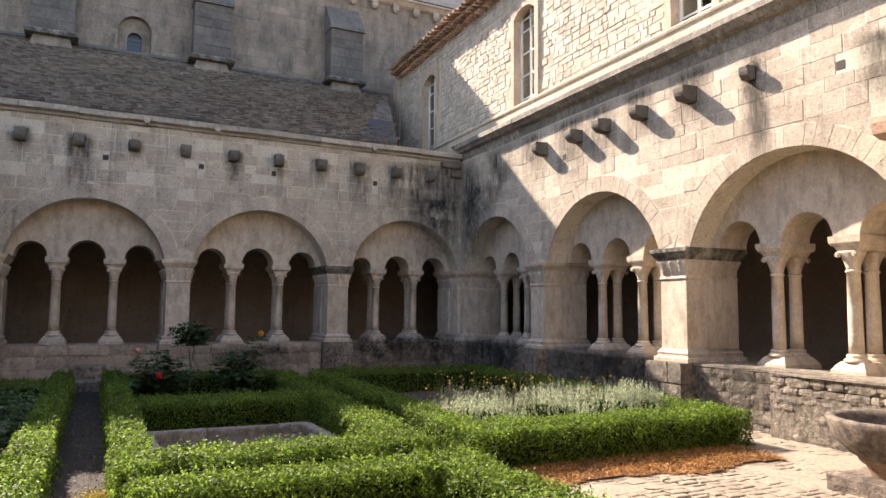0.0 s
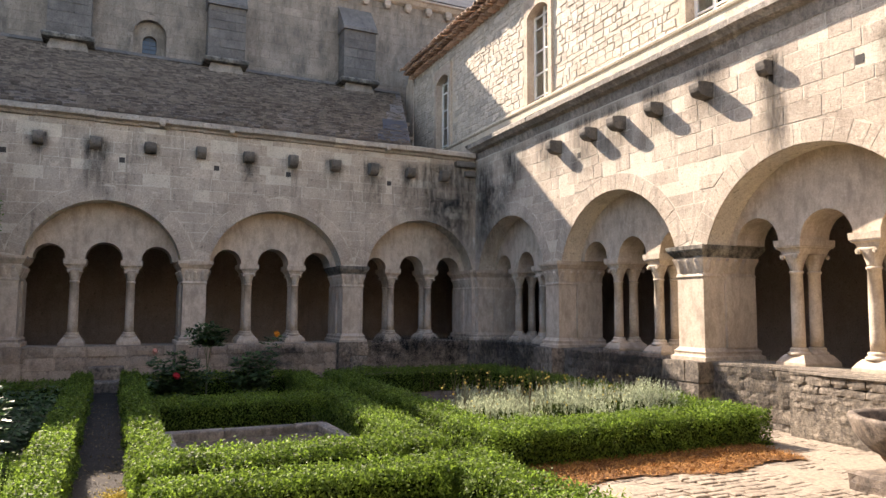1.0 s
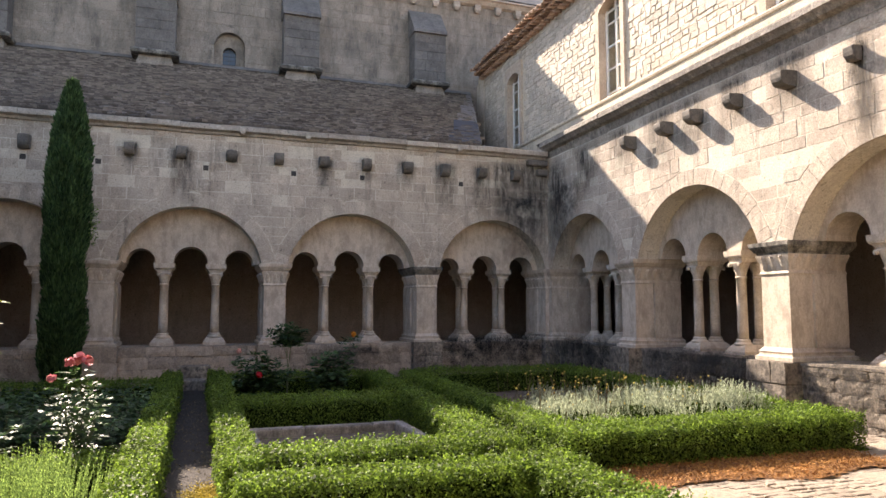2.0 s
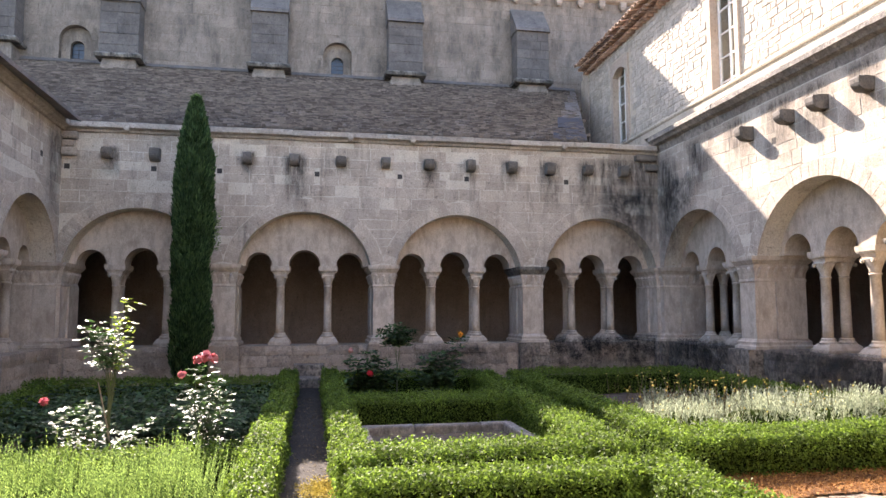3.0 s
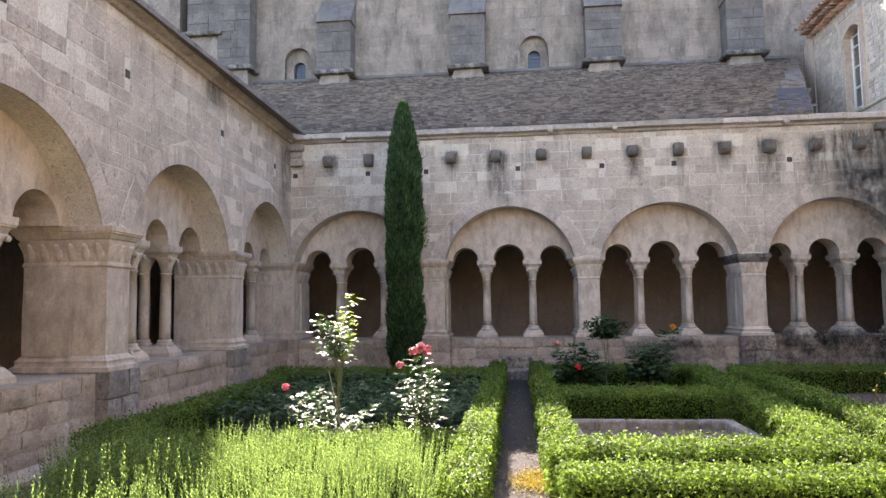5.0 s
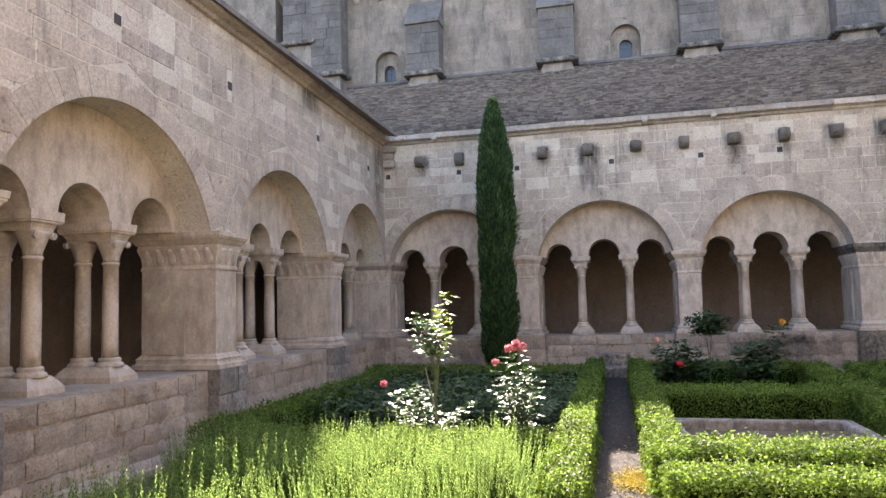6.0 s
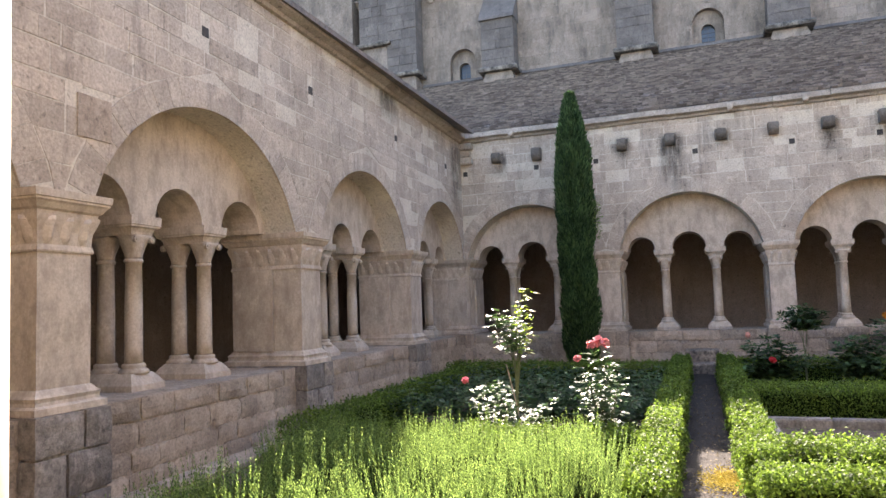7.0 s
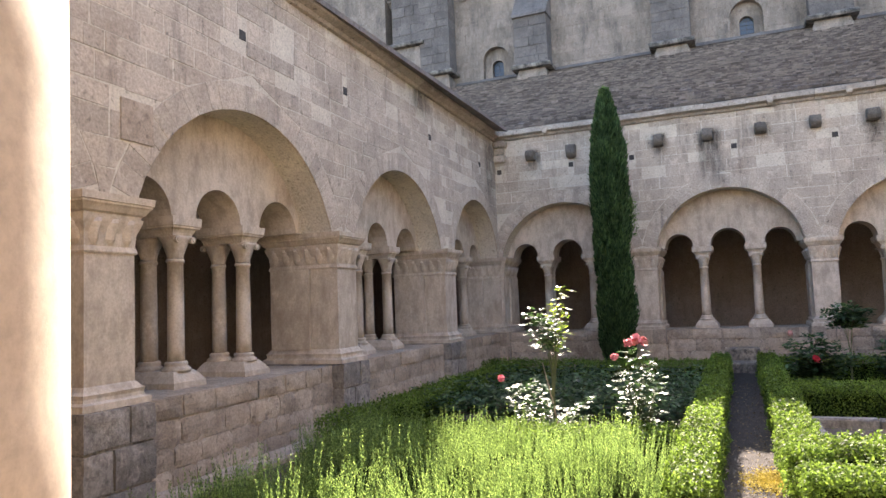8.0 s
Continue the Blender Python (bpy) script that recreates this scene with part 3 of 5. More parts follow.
N_COLS = [(-3.37, 1.36, (-3.86, -2.88)), (-0.15, 1.34, (-0.65, 0.33)), (3.06, 1.36, (2.56, 3.54)), (6.28, 1.3, (5.75, 6.68))]
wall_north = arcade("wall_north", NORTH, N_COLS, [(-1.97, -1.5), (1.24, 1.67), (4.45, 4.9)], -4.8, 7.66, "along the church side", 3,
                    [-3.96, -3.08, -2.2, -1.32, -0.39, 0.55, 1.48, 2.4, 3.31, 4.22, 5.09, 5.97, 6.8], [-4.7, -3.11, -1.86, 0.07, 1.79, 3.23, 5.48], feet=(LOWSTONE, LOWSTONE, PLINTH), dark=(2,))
wall_west = arcade("wall_west", WEST, [(2.0, 1.5, (1.5, 2.5)), (5.7, 1.55, (5.16, 6.2)), (9.4, 1.55, (8.85, 9.85)), (12.98, 1.38, (12.45, 13.5))],
                   [(3.62, 4.1), (7.32, 7.8), (11.02, 11.55)], 0.0, 14.4, "on the shaded side", 5, [], [5.56, 7.69, 10.6, 13.3], feet=(GREYFOOT, GREYFOOT, GREYFOOT))
wall_east = arcade("wall_east", EAST, [(-12.83, 1.4, (-13.3, -12.3)), (-9.3, 1.5, (-9.82, -8.78)), (-5.66, 1.53, (-6.2, -5.16)), (-2.0, 1.55, (-2.5, -1.5))],
                   [(-11.32, -10.87), (-7.75, -7.25), (-4.08, -3.6)], -14.4, 0.0, "on the sunlit side", 7,
                   [-10.83, -9.75, -8.97, -8.08, -7.08, -6.06], [-4.85, -10.2], low=PLINTH, east=True, feet=(PLINTH, PLINTH, PLINTH), toe=0.12, dark=(1,))
outer = structure("low_wall_east_outer", Geo().box(-5.76, 0.0, -0.2, 0.0, -0.2, 0.56), PLINTH, "thicker stretch of low wall in sun", "low wall", EAST)
rng = random.Random(8)
outer.matrix_world = EAST
face_stones(outer, courses(-5.76, 0.0, -0.05, 0.79, 0.105, 0.25, [], [], rng), PLINTH, PLINTH, rng, proud=0.204, rough=0.006, hewn=0.011)
part("wall_top", Geo().rough_block(-5.78, 0.0, -0.22, 0.02, 0.75, 0.81, 9.0, 0.014, 0.1, 0.03), PLINTH, outer)
# unseen south side, added to close the court and bounce sun northwards
wall_south = arcade("wall_south", SOUTH, [(-5.3, 1.4, (-5.8, -4.8)), (-1.32, 1.9, ()), (3.2, 1.3, (2.7, 3.7))], [(-3.8, -3.3)], -7.3, 4.35, "behind the viewer", 9, [], [], stone_limit=0)
# near round pier of the south side
t = thing("round_pier", "thick round limestone pier in raking sunlight on the low wall", "pier")
part("base", Geo().lathe(-1.04, 0.364, [(0.79, 0.42), (0.9, 0.42), (0.93, 0.37), (0.99, 0.38), (1.02, 0.34)], 48), SMOOTH, t, smooth=True)
part("shaft", Geo().lathe(-1.04, 0.364, [(1.0, 0.322), (1.4, 0.32), (1.8, 0.318), (2.1, 0.315)], 96), POLISHED, t, smooth=True)
part("impost", Geo().rects(-1.38, -0.7, 0.03, 0.71, [(2.09, -0.02), (2.25, 0.0), (2.3, 0.05), (2.42, 0.06)]), SMOOTH, t)


# ---- cornices ----
def cornice(name, m, u0, u1, z0, profile, mat, label, length, seed):
    """A run of moulded stones; profile: (v, z) from the foot round the front to the back."""
    rng = random.Random(seed)
    first = None
    u = u0
    base = structure(name, Geo().box(u0, u1, 0.0, 0.3, z0, profile[-1][1] - 0.03), CORE, label, "cornice", m)
    while u < u1 - 0.05:
        e = min(u1, u + length * rng.uniform(0.7, 1.3))
        if u1 - e < 0.3:
            e = u1
        j, w = rng.uniform(-0.008, 0.008), rng.uniform(-0.006, 0.006)
        rings = [[(k, v + j, z + w) for v, z in profile][::-1] for k in (u + 0.004, e - 0.004)]
        part("cornice_stone", Geo().loft(rings), mat, base)
        u = e
    return base


SLAB = [(0.05, 4.98), (0.0, 4.98), (-0.05, 4.99), (-0.07, 5.03), (-0.15, 5.05), (-0.17, 5.06), (-0.17, 5.15), (-0.15, 5.17), (0.5, 5.2), (0.5, 5.0)]
cornice("cornice_north", NORTH, -4.8, 7.6, 4.99, SLAB, CORNICE, "weathered stone slab cornice under the slate roof", 0.9, 21)
cornice("cornice_west", WEST, 0.0, 14.55, 4.99, SLAB, CORNICE, "weathered stone slab cornice over the shaded arcade", 0.9, 22)
cornice("cornice_south", SOUTH, -7.3, 4.35, 4.99, SLAB, CORNICE, "weathered stone slab cornice behind the viewer", 0.9, 23)
cornice("string_course_east", EAST, -14.4, 0.0, 4.99,
        [(0.05, 5.0), (0.0, 5.0), (-0.02, 5.1), (-0.03, 5.17), (-0.13, 5.2), (-0.16, 5.24), (-0.2, 5.27), (-0.22, 5.28), (-0.22, 5.36), (-0.19, 5.385), (0.3, 5.43), (0.3, 5.05)], GREYFOOT, "moulded limestone string course with lichen", 1.1, 24)
structure("ledge_east", Geo().loft([[(u, v, z) for v, z in ((-0.19, 5.39), (0.1, 5.52), (0.34, 5.68), (0.8, 5.72), (0.8, 5.3), (-0.1, 5.3))][::-1] for u in (-14.6, -10, -5, 0)]),
          LICHEN, "sloping ledge blackened by lichen above the string course", "ledge", EAST)
structure("band_east", Geo().loft([[(u, v, z) for v, z in ((0.36, 5.6), (0.37, 5.98), (0.34, 6.0), (0.33, 6.04), (0.36, 6.07), (1.0, 6.1), (1.0, 5.6))][::-1] for u in (-20.6, -10, 0)]),
          RENDER, "smooth cream stone band under the windows", "band", EAST @ Matrix.Translation((0, 0.25, 0)))

# ---- upper building on the east side ----
UP = EAST @ Matrix.Translation((0, 0.7, 0))
WINS = [-17.9, -12.7, -7.75, -3.0]
upper = structure("wall_upper_east", Geo().box(-20.9, -19.9, 0.03, 6.0, 4.0, 8.9), RUBBLE, "pale rubble limestone upper storey with tall shuttered windows", "wall", UP)
body = Geo()
us = [-20.85] + [e for w in WINS for e in (w - 0.46, w + 0.46)] + [1.0]
for i, (p, q) in enumerate(zip(us, us[1:])):
    if i % 2 == 0:
        body.box(p, q, 0.03, 0.6, 5.1, 9.1)
    else:
        body.box(p, q, 0.03, 0.6, 8.42, 9.1).box(p, q, 0.03, 0.6, 5.1, 6.03)
part("wall_body", body, RENDER, upper)
part("north_flank", Geo().box(-20.93, -20.3, 0.0, 6.2, 5.2, 8.9), ASHLAR, upper)
# near-black back and floor stand for the unlit room behind the panes
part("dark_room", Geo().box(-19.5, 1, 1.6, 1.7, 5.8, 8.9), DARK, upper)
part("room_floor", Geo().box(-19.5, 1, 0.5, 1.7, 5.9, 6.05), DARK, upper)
# rubble facing: uneven stones in rough courses
rng = random.Random(31)
g = Geo()
z = 6.1
while z < 8.85:
    h = rng.uniform(0.09, 0.17)
    u = -20.3 + rng.uniform(0, 0.2)
    while u < 0.5:
        w = rng.uniform(0.1, 0.34)
        z0, z1 = z + rng.uniform(-0.02, 0.015), z + h + rng.uniform(-0.02, 0.02)
        if not any(u < c + 0.62 and u + w > c - 0.62 and z0 < 8.62 for c in WINS):
            d = rng.uniform(0.006, 0.018)
            jit = lambda: rng.uniform(-0.022, 0.022)
            a, b, c, e = (u + 0.004 + jit(), z0 + 0.006), (u + w - 0.004 + jit(), z0 + 0.006 + jit() * 0.6), (u + w - 0.004 + jit(), z1 - 0.004), (u + 0.004 + jit(), z1 - 0.004 + jit() * 0.6)
            g.stone_face(a, b, c, e, 0.03 - d, 0.06, min(0.03, d))
        u += w
    z += h
tagged(part("rubble_facing", g, RUBBLE, upper, "irregular pale rubble stones"), kind="stuff")


def window(k, c):
    """A tall casement with a shallow arched head, ochre stone surround, three panes a leaf."""
    w = structure("window_%d" % k, arch_slab(c - 0.57, c + 0.57, 8.55, [(c, 0.43, 8.12, 8.3)], -0.03, 0.22, 8.12), OCHRE, "tall casement window with white bars in an ochre stone surround", "window", UP)
    for s in (-1, 1):
        part("jamb", Geo().box(min(c + s * 0.43, c + s * 0.57), max(c + s * 0.43, c + s * 0.57), -0.03, 0.22, 6.06, 8.12), OCHRE, w)
    part("window_sill", Geo().box(c - 0.66, c + 0.66, -0.06, 0.25, 6.03, 6.09), RENDER, w)
    f = Geo()
    for u in (-0.42, -0.03, 0.36):
        f.box(c + u, c + u + 0.06, 0.15, 0.2, 6.1, 8.28)
    for z in (6.1, 6.25, 6.78, 7.3, 7.82, 8.1):
        f.box(c - 0.42, c + 0.42, 0.155, 0.195, z, z + 0.035)
    part("window_frame", f, PAINT, w)
    for s in (-1, 1):
        p = part("pane", Geo().box(c + s * 0.2 - 0.18, c + s * 0.2 + 0.18, 0.172, 0.178, 6.12, 8.28), GLASS, w)
        p.visible_shadow = False
    part("curtain", Geo().box(c + 0.1, c + 0.4, 0.5, 0.52, 6.1, 8.3), PAINT, w)


for k, c in enumerate(WINS):
    window(k + 1, c)

# eaves: two courses of hollow tiles, then the roof's tiles
roof_e = structure("roof_east", Geo().loft([[(u, v, z) for v, z in ((-0.25, 9.16), (6.0, 10.95), (6.0, 10.85), (-0.25, 9.08))][::-1] for u in (-20.5, 1.0)]), TERRACOTTA, "canal tile roof with corbelled tile eaves", "roof", UP)


def half_tile(r, v0, z0, v1, z1, up=True, n=8):
    s = 1 if up else -1
    rows = []
    for v, z in ((v0, z0), (v1, z1)):
        rows.append([(r * math.cos(math.pi * i / n), v, z + s * r * 0.8 * math.sin(math.pi * i / n)) for i in range(n + 1)])
        rows.append([((r - 0.014) * math.cos(math.pi * i / n), v, z + s * (r - 0.014) * 0.8 * math.sin(math.pi * i / n)) for i in range(n + 1)])
    a, b, c, d = rows
    m = n + 1
    g = Geo()
    f = []
    for i in range(n):
        f += [(i, i + 1, 2 * m + i + 1, 2 * m + i), (m + i, 3 * m + i, 3 * m + i + 1, m + i + 1), (i, m + i, m + i + 1, i + 1)]
    return g.add(a + b + c + d, f)


tiles = [half_tile(0.1, -0.42, 9.17, 1.0, 9.56).mesh("tile", TERRACOTTA, True), half_tile(0.1, -0.17, 8.92, 0.2, 8.92).mesh("tile", TERRACOTTA, True),
         half_tile(0.1, -0.3, 9.05, 0.2, 9.05).mesh("tile", TERRACOTTA, True)]
rng = random.Random(33)
for i in range(88):
    for k, me in enumerate(tiles):
        o = new("tile", me)
        o.parent = roof_e
        o.location = (-20.35 + i * 0.215 + (0.1 if k == 1 else 0), rng.uniform(-0.03, 0.03), rng.uniform(-0.012, 0.012))

# ---- church behind the north gallery ----
CH = 21.2
CHURCHWIN = [-6.85, 0.68]
NICHE = [(c, 0.44, 9.36, 9.8) for c in CHURCHWIN]
cw = arch_slab(-34, 30, 12.0, NICHE, CH + 0.02, CH + 0.4, 8.55).box(-34, 30, CH + 0.02, CH + 0.4, 0, 8.55).box(-34, 30, CH + 0.4, CH + 1.5, 0, 12.0)
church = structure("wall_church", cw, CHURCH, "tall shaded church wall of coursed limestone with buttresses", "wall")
rng = random.Random(41)
quads = courses(-10.2, 14, 8.0, 11.75, 0.31, 0.6, [(c, 0.62, 9.36) for c in CHURCHWIN], [(c - 0.5, c + 0.5, 8.5, 9.36) for c in CHURCHWIN], rng)
quads.sort(key=lambda q: abs(q[0][0] - 1))
gm = Matrix.Translation((0, CH, 0))
face = thing("church_facing", "coursed pale limestone facing of the church", "wall facing", Matrix.Translation((0, CH + 0.016, 0)), kind="structure")
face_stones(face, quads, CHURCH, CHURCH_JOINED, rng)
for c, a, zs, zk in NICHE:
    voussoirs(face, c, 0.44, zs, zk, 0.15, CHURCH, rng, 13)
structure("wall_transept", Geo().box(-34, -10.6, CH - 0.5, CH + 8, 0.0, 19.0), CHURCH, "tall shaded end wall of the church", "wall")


def buttress(x, z0, ztop):
    b = thing("buttress", "dark weathered stone buttress with a sloping cap against the church wall", "buttress", Matrix.Translation((x, CH, 0)), "buttresses of the church")
    rr = random.Random(int(x * 10))
    shaft = part("shaft", Geo().box(-0.5, 0.5, -0.6, 0.02, z0, ztop), BUTTRESS, b)
    for q in courses(-0.53, 0.53, z0 + 0.05, ztop, 0.3, 0.55, [], [], rr):
        (ua, za), (ub, _), _, (_, zb) = q
        part("stone", Geo().box(ua, ub, -0.62 + rr.uniform(-0.01, 0.01), -0.02, za, zb), BUTTRESS, shaft)
    part("cap", Geo().loft([[(u, -0.7, ztop - 0.02), (u, -0.68, ztop + 0.08), (u, 0.0, ztop + 0.95), (u, 0.0, ztop - 0.02)][::-1] for u in (-0.56, 0.56)]), BUTTRESS, b, "sloping slab cap")
    part("ledge", Geo().rects(-0.62, 0.62, -0.74, 0.0, [(z0 - 0.09, 0.0), (z0 - 0.02, 0.02), (z0 + 0.02, 0.0), (z0 + 0.05, -0.05)]), LICHEN, b, "projecting foot slab")
    part("footing", Geo().rects(-0.46, 0.46, -0.6, 0.0, [(7.6, 0.03), (z0 - 0.3, 0.02), (z0 - 0.1, -0.04)]), CHURCH, b, "pale footing stones")


for x, z0 in ((-9.75, 10.2), (-8.75, 9.05), (-5.5, 8.75), (-1.34, 8.72), (2.73, 8.72), (6.8, 8.72)):
    buttress(x, z0, 14.5 if x < -8 else 10.35)
for k, c in enumerate(CHURCHWIN):
    z0, zs, n = 8.55, 9.2, 12
    inner = [(c - 0.19, z0)] + [(c - 0.19 * math.cos(math.pi * i / n), zs + 0.19 * math.sin(math.pi * i / n)) for i in range(n + 1)] + [(c + 0.19, z0)]
    w = structure("window_church_%d" % (k + 1), arch_slab(c - 0.46, c + 0.46, 9.85, [(c, 0.19, zs, zs + 0.19)], 0.22, 0.39, z0), CHURCH, "small round-headed church window in a deep stone niche", "window", gm)
    part("pane", Geo().add([(u, 0.36, z) for u, z in inner], [tuple(range(len(inner)))]), LEAD, w, "dark leaded glass")
    bars = Geo()
    for i in range(6):
        bars.box(c - 0.19, c + 0.19, 0.345, 0.352, z0 + 0.08 + i * 0.13, z0 + 0.092 + i * 0.13)
    bars.box(c - 0.007, c + 0.007, 0.345, 0.352, z0, zs + 0.15)
    part("lead_bars", bars, DARK, w)
eave = structure("cornice_church", Geo().loft([[(x, CH - v, z) for v, z in ((0.0, 11.75), (0.12, 11.8), (0.22, 11.9), (0.3, 11.93), (0.3, 12.02), (-0.4, 12.1))] for x in (-34, 30)]), CORNICE, "moulded eaves cornice of the church", "cornice")
for i in range(40):
    part("corbel", Geo().rects(-16.2 + i * 0.75, -16.0 + i * 0.75, CH - 0.16, CH, [(11.52, -0.05), (11.6, 0.0), (11.77, 0.01)]), CORNICE, eave)
structure("roof_church", Geo().loft([[(x, CH - 0.3, 12.02), (x, CH + 9, 19.3), (x, CH + 9, 19.2), (x, CH - 0.3, 11.98)] for x in (-34, 30)]), SLATE, "stone roof of the church", "roof")

# ---- slate roof of the north gallery ----
ZR = 8.62
slope = math.atan2(ZR - 5.2, CH - 14.28)
rn = structure("roof_north", Geo().loft([[(x, 14.3, 5.16), (x, CH + 0.1, ZR), (x, CH + 0.1, ZR - 0.15), (x, 14.3, 5.05)] for x in (-10.5, 5.9)]), SLATE, "grey lichen-covered stone slate roof of the gallery", "roof")
rng = random.Random(51)
L = math.hypot(ZR - 5.18, CH - 14.24)
cs, sn = math.cos(slope), math.sin(slope)
V, F = [], []
row = 0.0
while row < L:
    step = rng.uniform(0.075, 0.115)
    x = -10.4 + rng.uniform(0, 0.2)
    while x < 5.85 + 2.5 * row / L:
        w = rng.uniform(0.07, 0.2)
        t0, t1, lift = rng.uniform(0.02, 0.055), 0.004, rng.uniform(0, 0.014)
        s0, s1 = row + rng.uniform(-0.02, 0.02), row + step + 0.06
        sk = rng.uniform(-0.012, 0.012)
        k = len(V)
        for s, tt in ((s0, t0 + lift), (s1, t1 + lift)):
            for xx in (x + 0.004 + sk, x + w - 0.004):
                V.append((xx, 14.24 + s * cs - tt * sn, 5.185 + s * sn + tt * cs))
        for xx in (x + 0.004 + sk, x + w - 0.004):
            V.append((xx, 14.24 + s0 * cs, 5.18 + s0 * sn))
        F += [(k, k + 1, k + 3, k + 2), (k + 4, k + 5, k + 1, k), (k + 4, k, k + 2), (k + 5, k + 3, k + 1)]
        x += w
    row += step
gs = Geo()
gs.v, gs.f = V, F
tagged(part("slates", gs, SLATE, rn, "small uneven stone slates"), kind="stuff")
for k in range(6):
    s0, s1 = L * k / 6, L * (k + 1) / 6 + 0.08
    x0, x1 = 5.9 + 2.5 * s0 / L, 5.9 + 2.5 * s1 / L
    up = 0.03 + 0.012 * (k % 2)
    part("roof_sheet", Geo().loft([[(x, 14.26 + q * cs - (up + d) * sn, 5.19 + q * sn + (up + d) * cs) for x, q in ((x0 - 0.75 + 0.12 * k, s0), (x0 + 0.03, s0), (x1 + 0.03, s1), (x1 - 0.75 + 0.12 * k, s1))] for d in (-0.02, 0.012)]), ZINC if k < 2 else SLATE, rn, "blue-grey sheet at the slanting end of the roof")
part("roof_end", Geo().add([(5.92, 14.3, 5.1), (8.4, CH + 0.1, 5.1), (8.4, CH + 0.1, ZR), (5.92, 14.3, 5.18), (5.7, 14.3, 5.1), (5.7, CH + 0.1, 5.1), (5.7, CH + 0.1, ZR), (5.7, 14.3, 5.18)],
                         [(0, 1, 2, 3), (4, 7, 6, 5), (0, 4, 5, 1), (1, 5, 6, 2), (2, 6, 7, 3), (3, 7, 4, 0)]), SLATE, rn)
structure("terrace_corner", Geo().box(5.9, 8.7, 14.5, CH, 4.9, 5.12), LICHEN, "dark lichened flat ledge between gallery roof and upper building", "ledge")
flash = structure("flashing_stones", Geo().loft([[(x, CH - 0.12, ZR + 0.02), (x, CH - 0.02, ZR + 0.14), (x, CH + 0.05, ZR + 0.14), (x, CH + 0.05, ZR - 0.05)][::-1] for x in (-10.5, 8.4)]), BUTTRESS, "stone flashing where roof meets church wall", "trim")

# ---- galleries behind the arcades ----
structure("gallery_wall_north", Geo().box(-9.2, 12.0, 18.6, 18.9, -0.2, 5.6), INNER, "dim plastered back wall of the gallery", "wall")
structure("gallery_wall_west", Geo().box(-9.3, -9.0, -4.0, 18.6, -0.2, 5.4), INNER, "dim plastered back wall of the gallery", "wall")
structure("gallery_wall_east", Geo().box(12.0, 12.3, -4.0, 18.6, -0.2, 6.0), INNER, "dim plastered back wall of the gallery", "wall")
structure("gallery_wall_south", Geo().box(-9.3, 12.3, -4.2, -3.9, -0.2, 5.4), INNER, "dim plastered back wall of the gallery", "wall")
structure("ceiling_north", Geo().box(-9.2, 12.3, 15.3, 18.8, 3.9, 4.1), INNER, "dim gallery ceiling", "ceiling")
structure("ceiling_west", Geo().box(-9.2, -5.2, -4.0, 15.3, 3.9, 4.1), INNER, "dim gallery ceiling", "ceiling")
structure("ceiling_east", Geo().box(8.15, 12.3, -4.0, 15.3, 3.9, 4.1), INNER, "dim gallery ceiling", "ceiling")
structure("ceiling_south", Geo().box(-5.2, 8.15, -4.0, -0.1, 3.9, 4.1), INNER, "dim gallery ceiling", "ceiling")
structure("gallery_floor", Geo().box(-9.2, 12.2, 15.2, 18.7, -0.1, 0.25).box(-9.2, -5.1, -4, 15.2, -0.1, 0.25).box(8.1, 12.2, -4, 15.2, -0.1, 0.25).box(-5.1, 8.1, -4, -0.2, -0.1, 0.25), INNER, "worn stone gallery floor", "floor")
structure("roof_west", Geo().loft([[(-4.35, y, 5.15), (-9.4, y, 6.3), (-9.4, y, 6.2), (-4.35, y, 5.08)][::-1] for y in (-4, 14.0)]), SLATE, "low slate roof behind the cornice", "roof")
structure("roof_south", Geo().loft([[(x, 0.75, 5.15), (x, -4.2, 6.3), (x, -4.2, 6.2), (x, 0.75, 5.08)] for x in (-9.3, 12)][::-1]), SLATE, "low slate roof behind the viewer", "roof")
structure("wall_end_west", Geo().box(-5.3, -4.8, 14.4, 15.4, 0, 5.05), ASHLAR, "corner pier of the cloister", "wall")
structure("wall_end_east", Geo().box(7.66, 8.7, 14.4, 15.4, 0, 5.4), ASHLAR, "corner pier of the cloister", "wall")

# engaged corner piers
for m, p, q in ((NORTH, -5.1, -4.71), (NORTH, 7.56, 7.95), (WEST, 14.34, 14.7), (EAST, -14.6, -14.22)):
    # north-east feet take darker stone: patina plus the corner's shade put into colour
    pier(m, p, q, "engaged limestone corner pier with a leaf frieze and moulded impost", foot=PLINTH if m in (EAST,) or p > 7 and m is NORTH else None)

# corner brackets and odd stones
for u0, u1, z0, z1, ln in ((-4.78, -4.5, 4.82, 4.96, 0.16), (-4.78, -4.56, 4.66, 4.81, 0.1), (-4.78, -4.52, 4.5, 4.65, 0.13), (7.1, 7.6, 4.82, 4.95, 0.14), (7.35, 7.62, 4.6, 4.74, 0.12)):
    part("bracket", Geo().rects(u0, u1, -ln, 0.03, [(z0, -0.02), (z0 + 0.03, 0), (z1 - 0.02, 0), (z1, -0.01)]), CORBEL if u0 > 0 else CORNICE, wall_north, "weathered corner bracket stone")
part("infill_stone", Geo().box(3.98, 4.32, -0.016, 0.02, 2.9, 3.24), LOWSTONE, wall_west, "square darker infill stone")
part("bracket", Geo().rects(-4.42, -4.22, -0.16, 0.03, [(3.32, -0.05), (3.38, 0.0), (3.5, 0.01), (3.55, 0.0)]), TERRACOTTA, wall_east, "broken reddish bracket stone")
